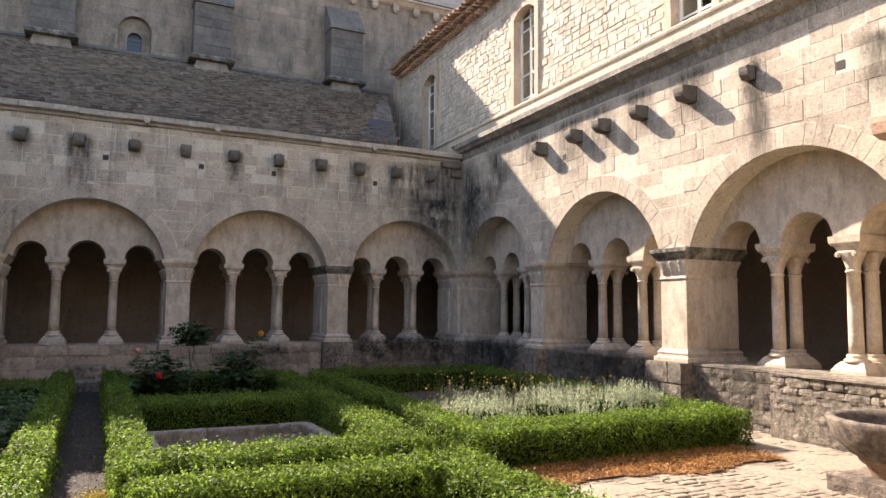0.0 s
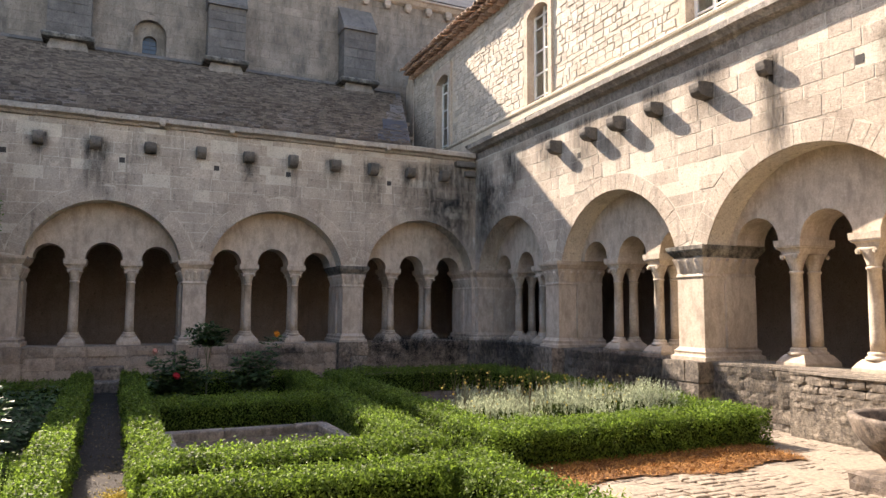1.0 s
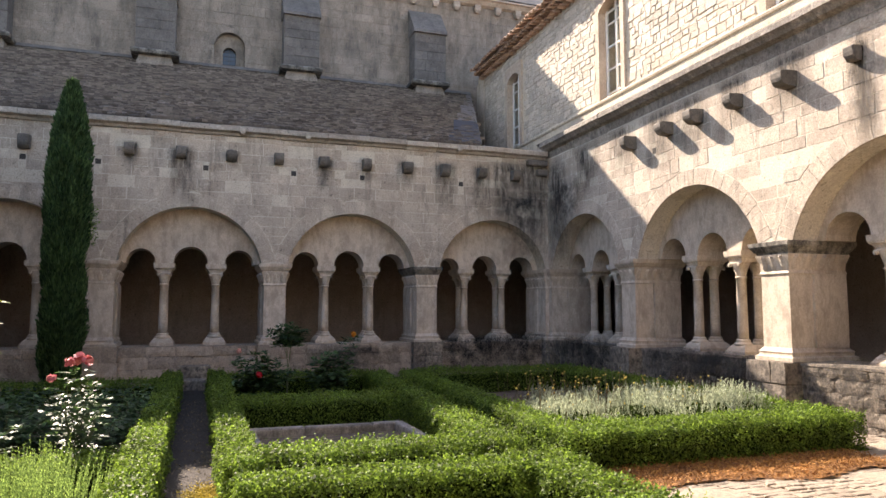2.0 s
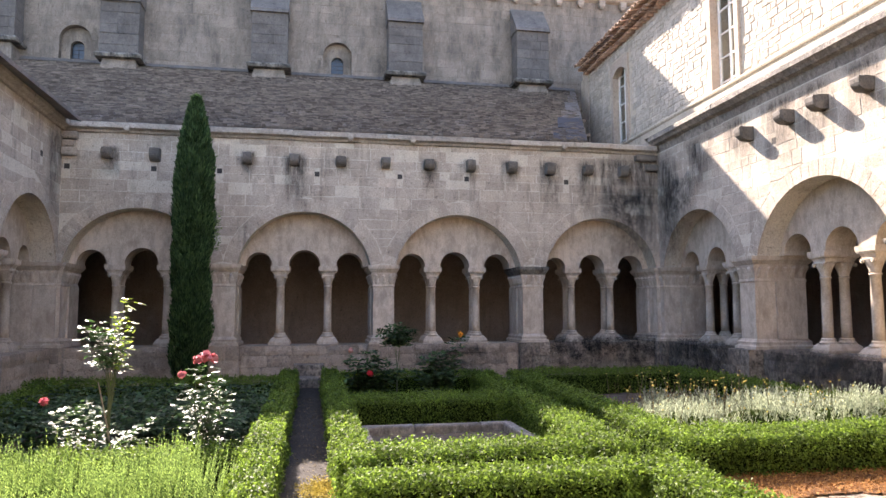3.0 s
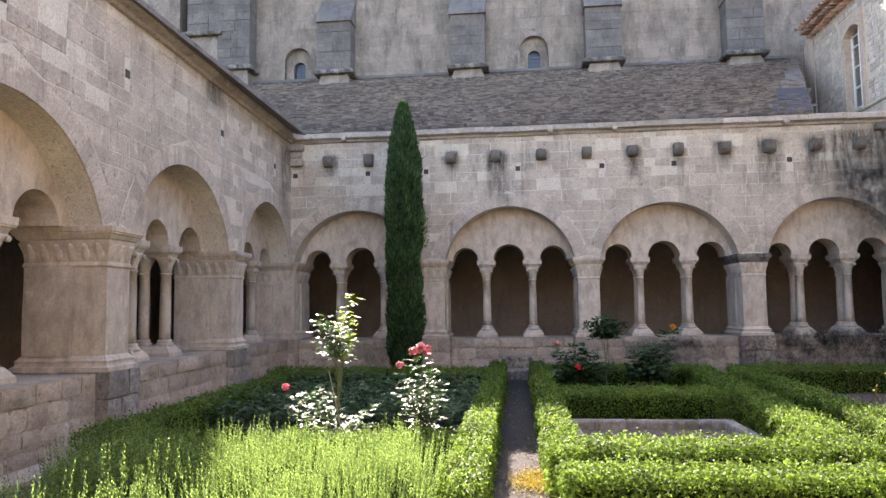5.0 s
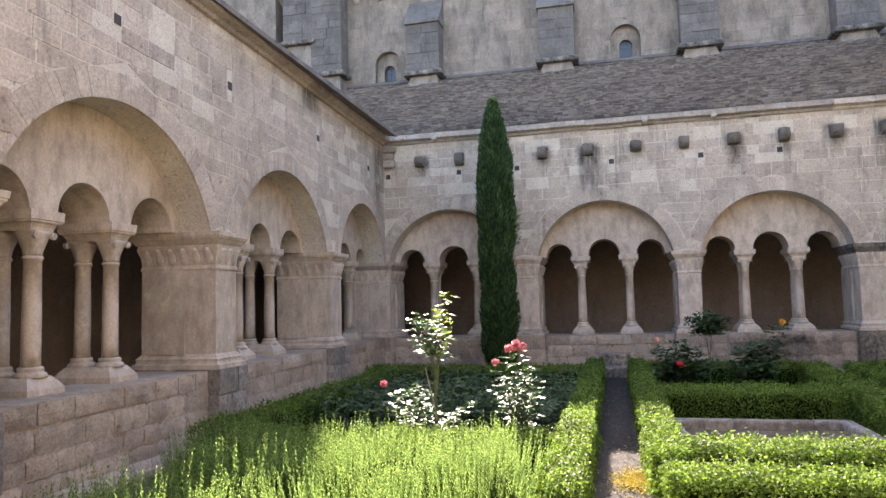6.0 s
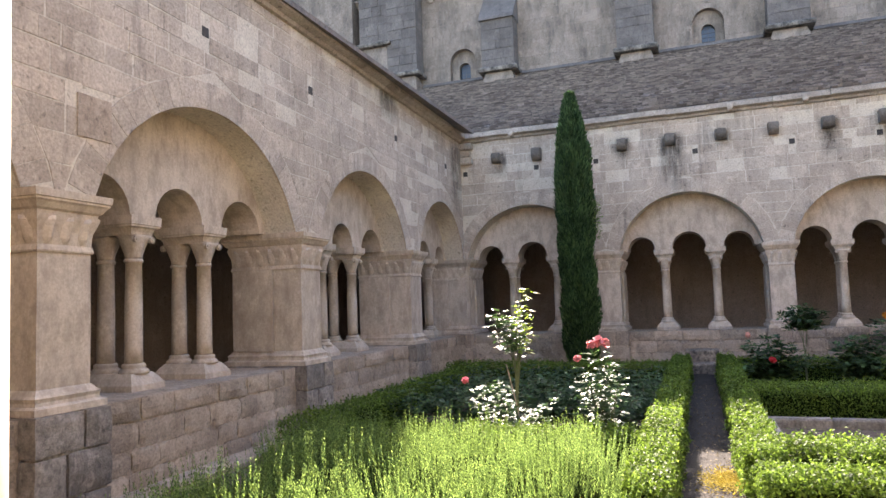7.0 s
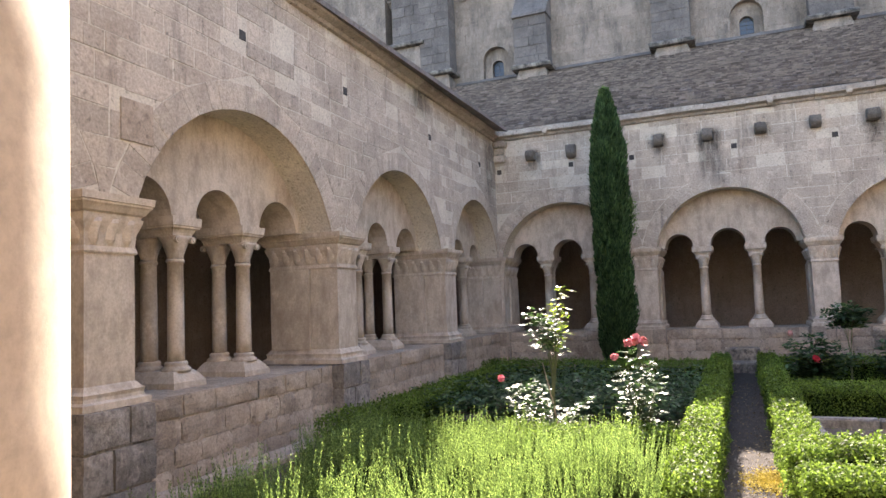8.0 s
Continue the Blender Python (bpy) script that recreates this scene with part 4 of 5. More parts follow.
for u in (-3.6, 0.75, 2.05, 5.4):
    part("drip_stone", Geo().rects(u - 0.05, u + 0.05, -0.2, 0.0, [(5.0, -0.015), (5.03, 0.0), (5.12, 0.005), (5.14, -0.01)]), CORNICE, wall_north)

# ---- dark water stains on the walls, and painted shade ----
STAIN, n, l, b = material("black_water_stain", 0.95)
b.inputs["Base Color"].default_value = (0.035, 0.032, 0.028, 1)
tc = n.new("ShaderNodeTexCoord")
sep = n.new("ShaderNodeSeparateXYZ")
l.new(tc.outputs["Generated"], sep.inputs[0])


def calc(op, a, c):
    k = n.new("ShaderNodeMath")
    k.operation = op
    for i, q in enumerate((a, c)):
        if isinstance(q, (int, float)):
            k.inputs[i].default_value = q
        else:
            l.new(q, k.inputs[i])
    return k.outputs[0]


side = calc('MULTIPLY', calc('MULTIPLY', sep.outputs["X"], calc('SUBTRACT', 1.0, sep.outputs["X"])), 4.0)
rise = calc('MULTIPLY', calc('POWER', sep.outputs["Z"], 0.7), calc('MINIMUM', calc('MULTIPLY', calc('SUBTRACT', 1.0, sep.outputs["Z"]), 8.0), 1.0))
mp = n.new("ShaderNodeMapping")
mp.inputs["Scale"].default_value = (9.0, 9.0, 1.6)
l.new(tc.outputs["Object"], mp.inputs["Vector"])
no = n.new("ShaderNodeTexNoise")
no.inputs["Scale"].default_value, no.inputs["Detail"].default_value, no.inputs["Roughness"].default_value = 1.4, 9, 0.75
l.new(mp.outputs["Vector"], no.inputs["Vector"])
rr = ramp(n, [(0.36, grey(0)), (0.68, grey(1))])
l.new(no.outputs["Fac"], rr.inputs["Fac"])
mask = calc('MULTIPLY', calc('MULTIPLY', side, rise), rr.outputs["Color"])
mask = calc('MINIMUM', calc('MULTIPLY', mask, 1.25), 0.88)
tr = n.new("ShaderNodeBsdfTransparent")
ms = n.new("ShaderNodeMixShader")
l.new(mask, ms.inputs["Fac"])
l.new(tr.outputs[0], ms.inputs[1])
l.new(b.outputs[0], ms.inputs[2])
l.new(ms.outputs[0], n["Material Output"].inputs["Surface"])


# blotchier copy: soot plus shade painted on low walls and the north-east corner
SOOT_SHADE = STAIN.copy()
SOOT_SHADE.name = "damp_soot"
SOOT_SHADE.node_tree.nodes["Mapping"].inputs["Scale"].default_value = (3.0, 3.0, 2.6)


def stains_and_shade(wall, rows, v=-0.022, mat=STAIN):
    for u, z0, z1, w in rows:
        part("water_stain", Geo().add([(u - w, v, z0), (u + w, v, z0), (u + w, v, z1), (u - w, v, z1)], [(0, 1, 2, 3)]), mat, wall, "dark patch for water stains and painted shade")


stains_and_shade(wall_north, [(-0.36, 3.55, 4.75, 0.3), (-3.9, 4.1, 4.75, 0.2), (-1.3, 4.2, 4.75, 0.18), (0.6, 4.3, 4.7, 0.15), (2.42, 3.95, 4.72, 0.2), (4.2, 4.1, 4.75, 0.25), (5.1, 3.7, 4.8, 0.3), (5.97, 3.6, 4.85, 0.3),
                    (6.8, 3.3, 4.95, 0.35), (7.3, 2.6, 5.0, 0.45), (6.45, 3.5, 4.9, 0.25), (3.3, 4.2, 4.75, 0.15)])
stains_and_shade(wall_east, [(-6.05, 3.5, 4.75, 0.2), (-13.9, 2.6, 4.98, 0.5), (-12.6, 3.6, 4.98, 0.6), (-11.2, 4.0, 5.0, 0.5), (-10.0, 3.9, 5.0, 0.5), (-9.2, 3.9, 5.0, 0.4), (-8.2, 4.0, 5.0, 0.4), (-7.1, 4.1, 5.0, 0.4), (-6.0, 3.2, 4.9, 0.22), (-4.3, 3.6, 4.6, 0.4)])
stains_and_shade(wall_west, [(13.9, 3.3, 4.98, 0.4), (10.2, 4.5, 5.0, 0.5)])

low_north, low_east = bpy.data.objects["low_wall_north"], bpy.data.objects["low_wall_east"]
stains_and_shade(low_north, [(6.3, -0.1, 1.0, 1.6), (5.6, -0.1, 0.95, 0.9), (7.1, -0.1, 1.0, 0.9), (3.0, -0.1, 0.8, 1.2)], -0.05, SOOT_SHADE)
# shade painted on the unlit stretch of the east low wall
stains_and_shade(low_east, [(-13.2, -0.1, 1.0, 1.4), (-12.3, -0.1, 0.95, 1.3), (-9.4, -0.1, 0.95, 1.5), (-8.6, -0.1, 0.9, 1.2), (-6.5, -0.1, 0.95, 0.75)], -0.05, SOOT_SHADE)
stains_and_shade(wall_north, [(6.9, 2.45, 4.2, 0.75)], -0.025, SOOT_SHADE)
stains_and_shade(wall_east, [(-13.6, 2.45, 4.4, 0.9)], -0.025, SOOT_SHADE)

# ---- ground ----
structure("ground", Geo().box(-150, 150, -150, 170, -0.6, -0.02), SOIL, "bare brown garden soil", "ground")


def sheet(name, x0, x1, y0, y1, z, mat, label, category, seed, bumps=0.02, step=0.12):
    g = Geo()
    nx, ny = max(2, int((x1 - x0) / step)), max(2, int((y1 - y0) / step))
    for j in range(ny + 1):
        for i in range(nx + 1):
            x, y = x0 + (x1 - x0) * i / nx, y0 + (y1 - y0) * j / ny
            g.v.append((x, y, z + bumps * noise.noise((x * 3.1, y * 3.1, seed)) + bumps * 0.5 * noise.noise((x * 9, y * 9, seed))))
    g.f = [(j * (nx + 1) + i, j * (nx + 1) + i + 1, (j + 1) * (nx + 1) + i + 1, (j + 1) * (nx + 1) + i) for j in range(ny) for i in range(nx)]
    return structure(name, g, mat, label, category, smooth=True)


sheet("bed_soil", -4.6, 7.5, 0.8, 14.4, 0.01, SOIL, "crumbly brown soil of the planting beds", "soil", 1.0, 0.03, 0.15)
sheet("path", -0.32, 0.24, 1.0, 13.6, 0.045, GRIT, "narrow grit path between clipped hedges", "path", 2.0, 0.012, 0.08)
path_step = structure("path_step", Geo().rects(-0.38, 0.3, 13.5, 14.4, [(-0.1, 0), (0.2, 0), (0.22, -0.015)]).rects(-0.34, 0.26, 14.0, 14.42, [(0.2, 0), (0.42, 0), (0.44, -0.015)]), PLINTH, "worn stone steps at the end of the path", "steps")
def littered(x, y):
    e = noise.noise((x * 1.3, y * 1.3, 3)) * 0.16 + noise.noise((x * 6, y * 6, 5)) * 0.07
    return y + e > 4.8 and x + e * 1.5 < 6.45 - 0.2 * (5.6 - y)


g = Geo()
for i in range(62):
    for j in range(30):
        x, y = 3.3 + i * 0.055, 4.55 + j * 0.055
        if littered(x + 0.027, y + 0.027):
            g.add([(x + a, y + b, 0.062 + 0.01 * noise.noise(((x + a) * 5, (y + b) * 5, 1))) for a, b in ((0, 0), (0.055, 0), (0.055, 0.055), (0, 0.055))], [(0, 1, 2, 3)])
structure("litter_patch", g, MULCH, "rust-brown needle litter beside the hedge", "litter")
# ---- planting ----
def leaves(pts, nrm, size, rng, spread=0.8, aspect=0.55):
    """Diamond leaves at the points, facing roughly along the normals; arrays of corners and faces."""
    n = len(pts)
    d = nrm + rng.normal(0, spread, (n, 3))
    d /= np.linalg.norm(d, axis=1)[:, None] + 1e-9
    a = np.cross(d, rng.normal(0, 1, (n, 3)))
    a /= np.linalg.norm(a, axis=1)[:, None] + 1e-9
    b = np.cross(d, a)
    s = (size * rng.uniform(0.6, 1.3, n))[:, None]
    v = np.stack([pts - a * s, pts + b * s * aspect, pts + a * s, pts - b * s * aspect], axis=1).reshape(-1, 3)
    return v, np.arange(4 * n).reshape(-1, 4)


def np_mesh(name, v, f, mat):
    me = bpy.data.meshes.new(name)
    me.vertices.add(len(v))
    me.vertices.foreach_set("co", np.ascontiguousarray(v, dtype=np.float32).ravel())
    me.loops.add(f.size)
    me.loops.foreach_set("vertex_index", np.ascontiguousarray(f, dtype=np.int32).ravel())
    me.polygons.add(len(f))
    me.polygons.foreach_set("loop_start", np.arange(0, f.size, f.shape[1], dtype=np.int32))
    me.materials.append(mat)
    me.update(calc_edges=True)
    return me


def np_part(name, v, f, mat, parent, label=""):
    ob = new(name, np_mesh(name, v, f, mat))
    ob.parent = parent
    if label:
        tagged(ob, label)
    return ob


def wobble(x, y, seed):
    return noise.noise((x * 2.3, y * 2.3, seed)) * 0.045 + noise.noise((x * 8, y * 8, seed)) * 0.04


def hedge(x0, x1, y0, y1, h, seed, label, density=2300, skew=0.0, size=0.0135):
    """A clipped box hedge: near-black core painted as inner shade, thousands of small leaves over it. skew: how far x
    drifts over its length.
    """
    density = int(density * 3.6)
    t = thing("box_hedge", label, "hedge", None, "clipped box hedges of the garden", "")
    rng = np.random.default_rng(seed)

    def shift(y):
        return skew * (y - y0) / max(0.1, y1 - y0)
    g = Geo()
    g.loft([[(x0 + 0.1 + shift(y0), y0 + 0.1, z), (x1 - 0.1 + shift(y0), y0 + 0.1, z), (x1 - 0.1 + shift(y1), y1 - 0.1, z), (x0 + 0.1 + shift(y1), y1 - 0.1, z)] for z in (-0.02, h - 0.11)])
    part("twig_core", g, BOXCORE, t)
    P, N = [], []
    faces = [((x0, x1), (y0, y1), (h, h), (0, 0, 1)), ((x0, x1), (y0, y0), (0.02, h), (0, -1, 0)), ((x0, x1), (y1, y1), (0.02, h), (0, 1, 0)),
             ((x0, x0), (y0, y1), (0.02, h), (-1, 0, 0)), ((x1, x1), (y0, y1), (0.02, h), (1, 0, 0))]
    for (a0, a1), (b0, b1), (c0, c1), nn in faces:
        dims = sorted(((a1 - a0), (b1 - b0), (c1 - c0)))[1:]
        k = int(dims[0] * dims[1] * density)
        p = np.stack([rng.uniform(a0, a1, k) if a1 > a0 else np.full(k, a0), rng.uniform(b0, b1, k) if b1 > b0 else np.full(k, b0), rng.uniform(c0, c1, k) if c1 > c0 else np.full(k, c0)], 1)
        off = np.array([wobble(q[0] + q[2], q[1] + q[2] * 0.7, seed) for q in p]) + rng.normal(0, 0.012, k) - 0.1 * rng.random(k) ** 2.0
        if nn[2]:
            off += np.where(rng.random(k) < 0.1, rng.uniform(0.01, 0.06, k), 0)
        p = p + np.array(nn) * off[:, None]
        P.append(p)
        N.append(np.tile(np.array(nn, float) + (0, 0, 0.3), (k, 1)))
    P, N = np.concatenate(P), np.concatenate(N)
    P[:, 0] += skew * (P[:, 1] - y0) / max(0.1, y1 - y0)
    # young shoots that stand above the clipped top
    k = int((x1 - x0) * (y1 - y0) * 170)
    sx, sy = rng.uniform(x0, x1, k), rng.uniform(y0, y1, k)
    sx = sx + skew * (sy - y0) / max(0.1, y1 - y0)
    hh, tx, ty = rng.uniform(0.03, 0.085, k), rng.normal(0, 0.25, k), rng.normal(0, 0.25, k)
    top = h + np.array([wobble(a + h, b + h * 0.7, seed) for a, b in zip(sx, sy)]) - 0.02
    for i in range(7):
        q = (i + 0.5) / 7
        P = np.concatenate([P, np.stack([sx + tx * hh * q + rng.normal(0, 0.006, k), sy + ty * hh * q + rng.normal(0, 0.006, k), top + hh * q], 1)])
        N = np.concatenate([N, np.stack([np.cos(i * 2.4 + sx * 50), np.sin(i * 2.4 + sx * 50), np.full(k, 0.5)], 1)])
    v, f = leaves(P, N, size, rng)
    np_part("foliage", v, f, BOX, t)
    return t


LIT, SHADE = "clipped box hedge with small bright green leaves, in sun", "clipped dark green box hedge in the shade"
hedge(0.2, 0.48, 5.35, 13.3, 0.4, 1, "clipped box hedge beside the grit path, half in sun", 2300)
hedge(-0.52, -0.24, 4.3, 13.3, 0.4, 2, "clipped box hedge beside the grit path, ragged at its near end", 2100)
hedge(0.48, 2.35, 5.5, 5.92, 0.4, 3, LIT)
hedge(0.26, 2.3, 4.6, 5.0, 0.4, 4, LIT)
hedge(2.3, 2.72, 2.9, 5.05, 0.4, 5, LIT)
hedge(2.32, 2.7, 5.5, 12.4, 0.4, 6, "clipped box hedge along the stone-edged bed, half in sun", 1900, skew=0.5)
hedge(0.48, 2.45, 8.75, 9.4, 0.4, 7, SHADE, 1700)
hedge(3.12, 3.5, 6.1, 12.3, 0.4, 8, "clipped box hedge round the santolina bed, half in sun", 1900, skew=0.35)
hedge(3.12, 6.62, 5.5, 6.08, 0.42, 9, "clipped box hedge in front of the santolina bed, in sun")
hedge(3.6, 6.9, 11.7, 12.3, 0.42, 10, SHADE, 1300)
hedge(6.2, 6.65, 6.1, 11.7, 0.42, 11, SHADE, 1300, skew=0.25)
hedge(-4.3, -0.55, 11.6, 12.2, 0.4, 12, SHADE, 1200)
hedge(-3.6, -0.55, 6.25, 6.65, 0.3, 13, "low ragged box hedge behind the rosemary", 1500)
hedge(-4.05, -3.6, 6.0, 11.6, 0.38, 14, SHADE, 1300)
hedge(0.5, 2.9, 12.2, 12.7, 0.4, 15, SHADE, 1300)


def sprigs(n, place, height, lean, needle, per, rng):
    """Upright sprigs set with narrow leaves; place(k) gives feet."""
    P, A, B = [], [], []
    feet = place(n)
    for x, y, z in feet:
        h = height * rng.uniform(0.6, 1.25)
        dx, dy = rng.normal(0, lean, 2)
        for i in range(per):
            s = (i + 0.6) / per
            ang = i * 2.4 + rng.uniform(0, 1)
            up = np.array([dx * 0.6 + math.cos(ang) * 0.42, dy * 0.6 + math.sin(ang) * 0.42, 0.9])
            up /= np.linalg.norm(up)
            side = np.cross(up, (math.cos(ang + 1.2), math.sin(ang + 1.2), 0.3))
            side /= np.linalg.norm(side) + 1e-9
            P.append((x + dx * h * s, y + dy * h * s, z + h * s))
            ln = needle * rng.uniform(0.7, 1.2) * (1.1 - 0.4 * s)
            A.append(up * ln)
            B.append(side * needle * 0.11)
    P, A, B = np.array(P), np.array(A), np.array(B)
    v = np.stack([P, P + A * 0.5 + B, P + A, P + A * 0.5 - B], 1).reshape(-1, 3)
    return v, np.arange(len(v)).reshape(-1, 4)


def mound(cx, cy, rx, ry, h, n=20, rows=7, seed=0):
    rings = []
    for i in range(rows):
        k = i / (rows - 1)
        s = math.cos(k * math.pi / 2 * 0.96) ** 0.6
        rings.append([(cx + rx * s * math.cos(t) * (1 + 0.12 * noise.noise((math.cos(t) * 2, math.sin(t) * 2, seed))), cy + ry * s * math.sin(t) * (1 + 0.12 * noise.noise((math.cos(t) * 2, math.sin(t) * 2, seed + 5))), -0.03 + (h + 0.03) * math.sin(k * math.pi / 2)) for t in (2 * math.pi * j / n for j in range(n))])
    return Geo().loft(rings)


def shrub(name, cx, cy, rx, ry, h, mat, core, label, category, count, tall, lean, needle, per, seed):
    t = thing(name, label, category)
    part("mound", mound(cx, cy, rx * 0.93, ry * 0.93, h * 0.9, seed=seed), core, t, smooth=True)
    rng = np.random.default_rng(seed)

    def place(n):
        r, a = np.sqrt(rng.random(n)), rng.uniform(0, 2 * math.pi, n)
        z = h * np.sqrt(np.maximum(0.0, 1 - r ** 2.4)) * 0.9
        w = np.array([1.8 * noise.noise((x * 2.6, y * 2.6, seed)) for x, y in zip(cx + rx * r * np.cos(a), cy + ry * r * np.sin(a))])
        return np.stack([cx + rx * r * np.cos(a), cy + ry * r * np.sin(a), np.maximum(0.0, z + w * 0.08 - 0.03)], 1)
    v, f = sprigs(count, place, tall, lean, needle, per, rng)
    np_part("foliage", v, f, mat, t)
    return t


def rosemary(cx, cy, rx, ry, h, seed):
    """A rosemary bush: clusters of upright spires, each set all round with narrow needles."""
    t = thing("rosemary", "bushy rosemary with upright bright green sprigs", "rosemary")
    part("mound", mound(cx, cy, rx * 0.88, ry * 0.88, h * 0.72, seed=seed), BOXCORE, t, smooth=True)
    rng = np.random.default_rng(seed)
    k = int(105 * rx * ry / 0.35)
    r, a = np.sqrt(rng.random(k)), rng.uniform(0, 2 * math.pi, k)
    gx, gy = cx + rx * r * np.cos(a), cy + ry * r * np.sin(a)
    gz = h * np.sqrt(np.maximum(0, 1 - r ** 2.4)) * 0.72
    tall = 0.3 * rng.uniform(0.5, 1.25, k)
    m = 5
    ox, oy = rng.normal(0, 0.03, (k, m)), rng.normal(0, 0.03, (k, m))
    bx, by, bz = (gx[:, None] + ox).ravel(), (gy[:, None] + oy).ravel(), np.repeat(gz, m)
    lx = (ox * 2.2 + (0.22 * r * np.cos(a))[:, None]).ravel() + rng.normal(0, 0.05, k * m)
    ly = (oy * 2.2 + (0.22 * r * np.sin(a))[:, None]).ravel() + rng.normal(0, 0.05, k * m)
    hh = np.repeat(tall, m) * rng.uniform(0.6, 1.15, k * m)
    V = []
    per = 46
    for i in range(per):
        q = (i + 0.5) / per
        ang = i * 2.4 + bx * 90
        base = np.stack([bx + lx * hh * q, by + ly * hh * q, bz + hh * q], 1)
        up = np.stack([lx * 0.6 + np.cos(ang) * 0.5, ly * 0.6 + np.sin(ang) * 0.5, np.full(len(bx), 0.8)], 1)
        up /= np.linalg.norm(up, axis=1)[:, None]
        side = np.stack([-np.sin(ang), np.cos(ang), np.zeros(len(bx))], 1)
        ln = (0.027 * (1.1 - 0.6 * q) * rng.uniform(0.75, 1.2, len(bx)))[:, None]
        V.append(np.stack([base, base + up * ln * 0.5 + side * 0.003, base + up * ln, base + up * ln * 0.5 - side * 0.003], 1))
    v = np.concatenate(V).reshape(-1, 3)
    np_part("foliage", v, np.arange(len(v)).reshape(-1, 4), ROSEMARY, t)
    return t


for i, (cx, cy, rx, ry, h) in enumerate(((-0.95, 4.5, 0.5, 0.75, 0.38), (-1.65, 4.75, 0.55, 0.7, 0.42), (-1.5, 3.75, 0.65, 0.7, 0.4), (-2.35, 4.2, 0.6, 0.8, 0.42),
                                        (-2.3, 5.2, 0.55, 0.6, 0.36), (-1.0, 5.5, 0.5, 0.5, 0.28), (-2.4, 3.2, 0.6, 0.6, 0.38), (-2.95, 3.6, 0.42, 0.75, 0.28), (-3.1, 4.9, 0.45, 0.75, 0.27),
                                        (-3.35, 5.9, 0.4, 0.7, 0.24), (-2.9, 2.75, 0.45, 0.5, 0.26), (-2.2, 2.5, 0.6, 0.5, 0.34), (-1.35, 2.95, 0.5, 0.5, 0.34))):
    rosemary(cx, cy, rx * 0.92, ry * 0.92, h * 1.25, 60 + i)
SA = "silvery santolina bush with fine grey-green foliage"
for i, (cx, cy, rx, ry, h) in enumerate(((4.0, 7.0, 0.5, 0.6, 0.42), (4.75, 6.8, 0.55, 0.6, 0.46), (5.5, 6.75, 0.55, 0.55, 0.5), (6.0, 6.7, 0.4, 0.5, 0.48), (4.4, 7.8, 0.6, 0.6, 0.4), (5.4, 7.7, 0.6, 0.6, 0.42))):
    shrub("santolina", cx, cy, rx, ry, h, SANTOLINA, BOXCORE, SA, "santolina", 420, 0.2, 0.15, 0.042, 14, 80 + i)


def tube(g, pts, r, n=6):
    rings = []
    for i, p in enumerate(pts):
        rr = r * (1 - 0.5 * i / max(1, len(pts) - 1))
        rings.append([(p[0] + rr * math.cos(2 * math.pi * j / n), p[1] + rr * math.sin(2 * math.pi * j / n), p[2]) for j in range(n)])
    g.loft(rings)


# dry stalks with yellow buttons over the santolina bed
rng = np.random.default_rng(5)
stalk = thing("yellow_button_flowers", "dry stalks with small yellow button flowers over the grey bushes", "flowers", kind="stuff")
g, heads = Geo(), []
for i in range(210):
    x, y = rng.uniform(3.55, 5.9), rng.uniform(6.5, 8.4)
    h = rng.uniform(0.42, 0.75)
    dx, dy = rng.normal(0, 0.1, 2)
    tube(g, [(x, y, 0.1), (x + dx * 0.4, y + dy * 0.4, h * 0.6), (x + dx, y + dy, h)], 0.004, 4)
    if rng.random() < 0.75:
        heads.append((x + dx, y + dy, h))
part("stalks", g, DRY, stalk)
g = Geo()
for x, y, z in heads:
    r = rng.uniform(0.006, 0.013)
    g.lathe(x, y, [(z - r * 0.7, r * 0.5), (z, r), (z + r * 0.7, r * 0.6)], 7)
part("heads", g, YELLOW, stalk)


def bloom(cx, cy, cz, r, mat, parent, seed):
    rng = np.random.default_rng(seed)
    n = 42
    d = rng.normal(0, 1, (n, 3)) + (0, 0, 0.5)
    d /= np.linalg.norm(d, axis=1)[:, None]
    p = np.array((cx, cy, cz)) + d * (r * rng.uniform(0.35, 0.85, n))[:, None]
    v, f = leaves(p, d, r * 0.5, rng, 0.35, 0.85)
    np_part("flower", v, f, mat, parent)


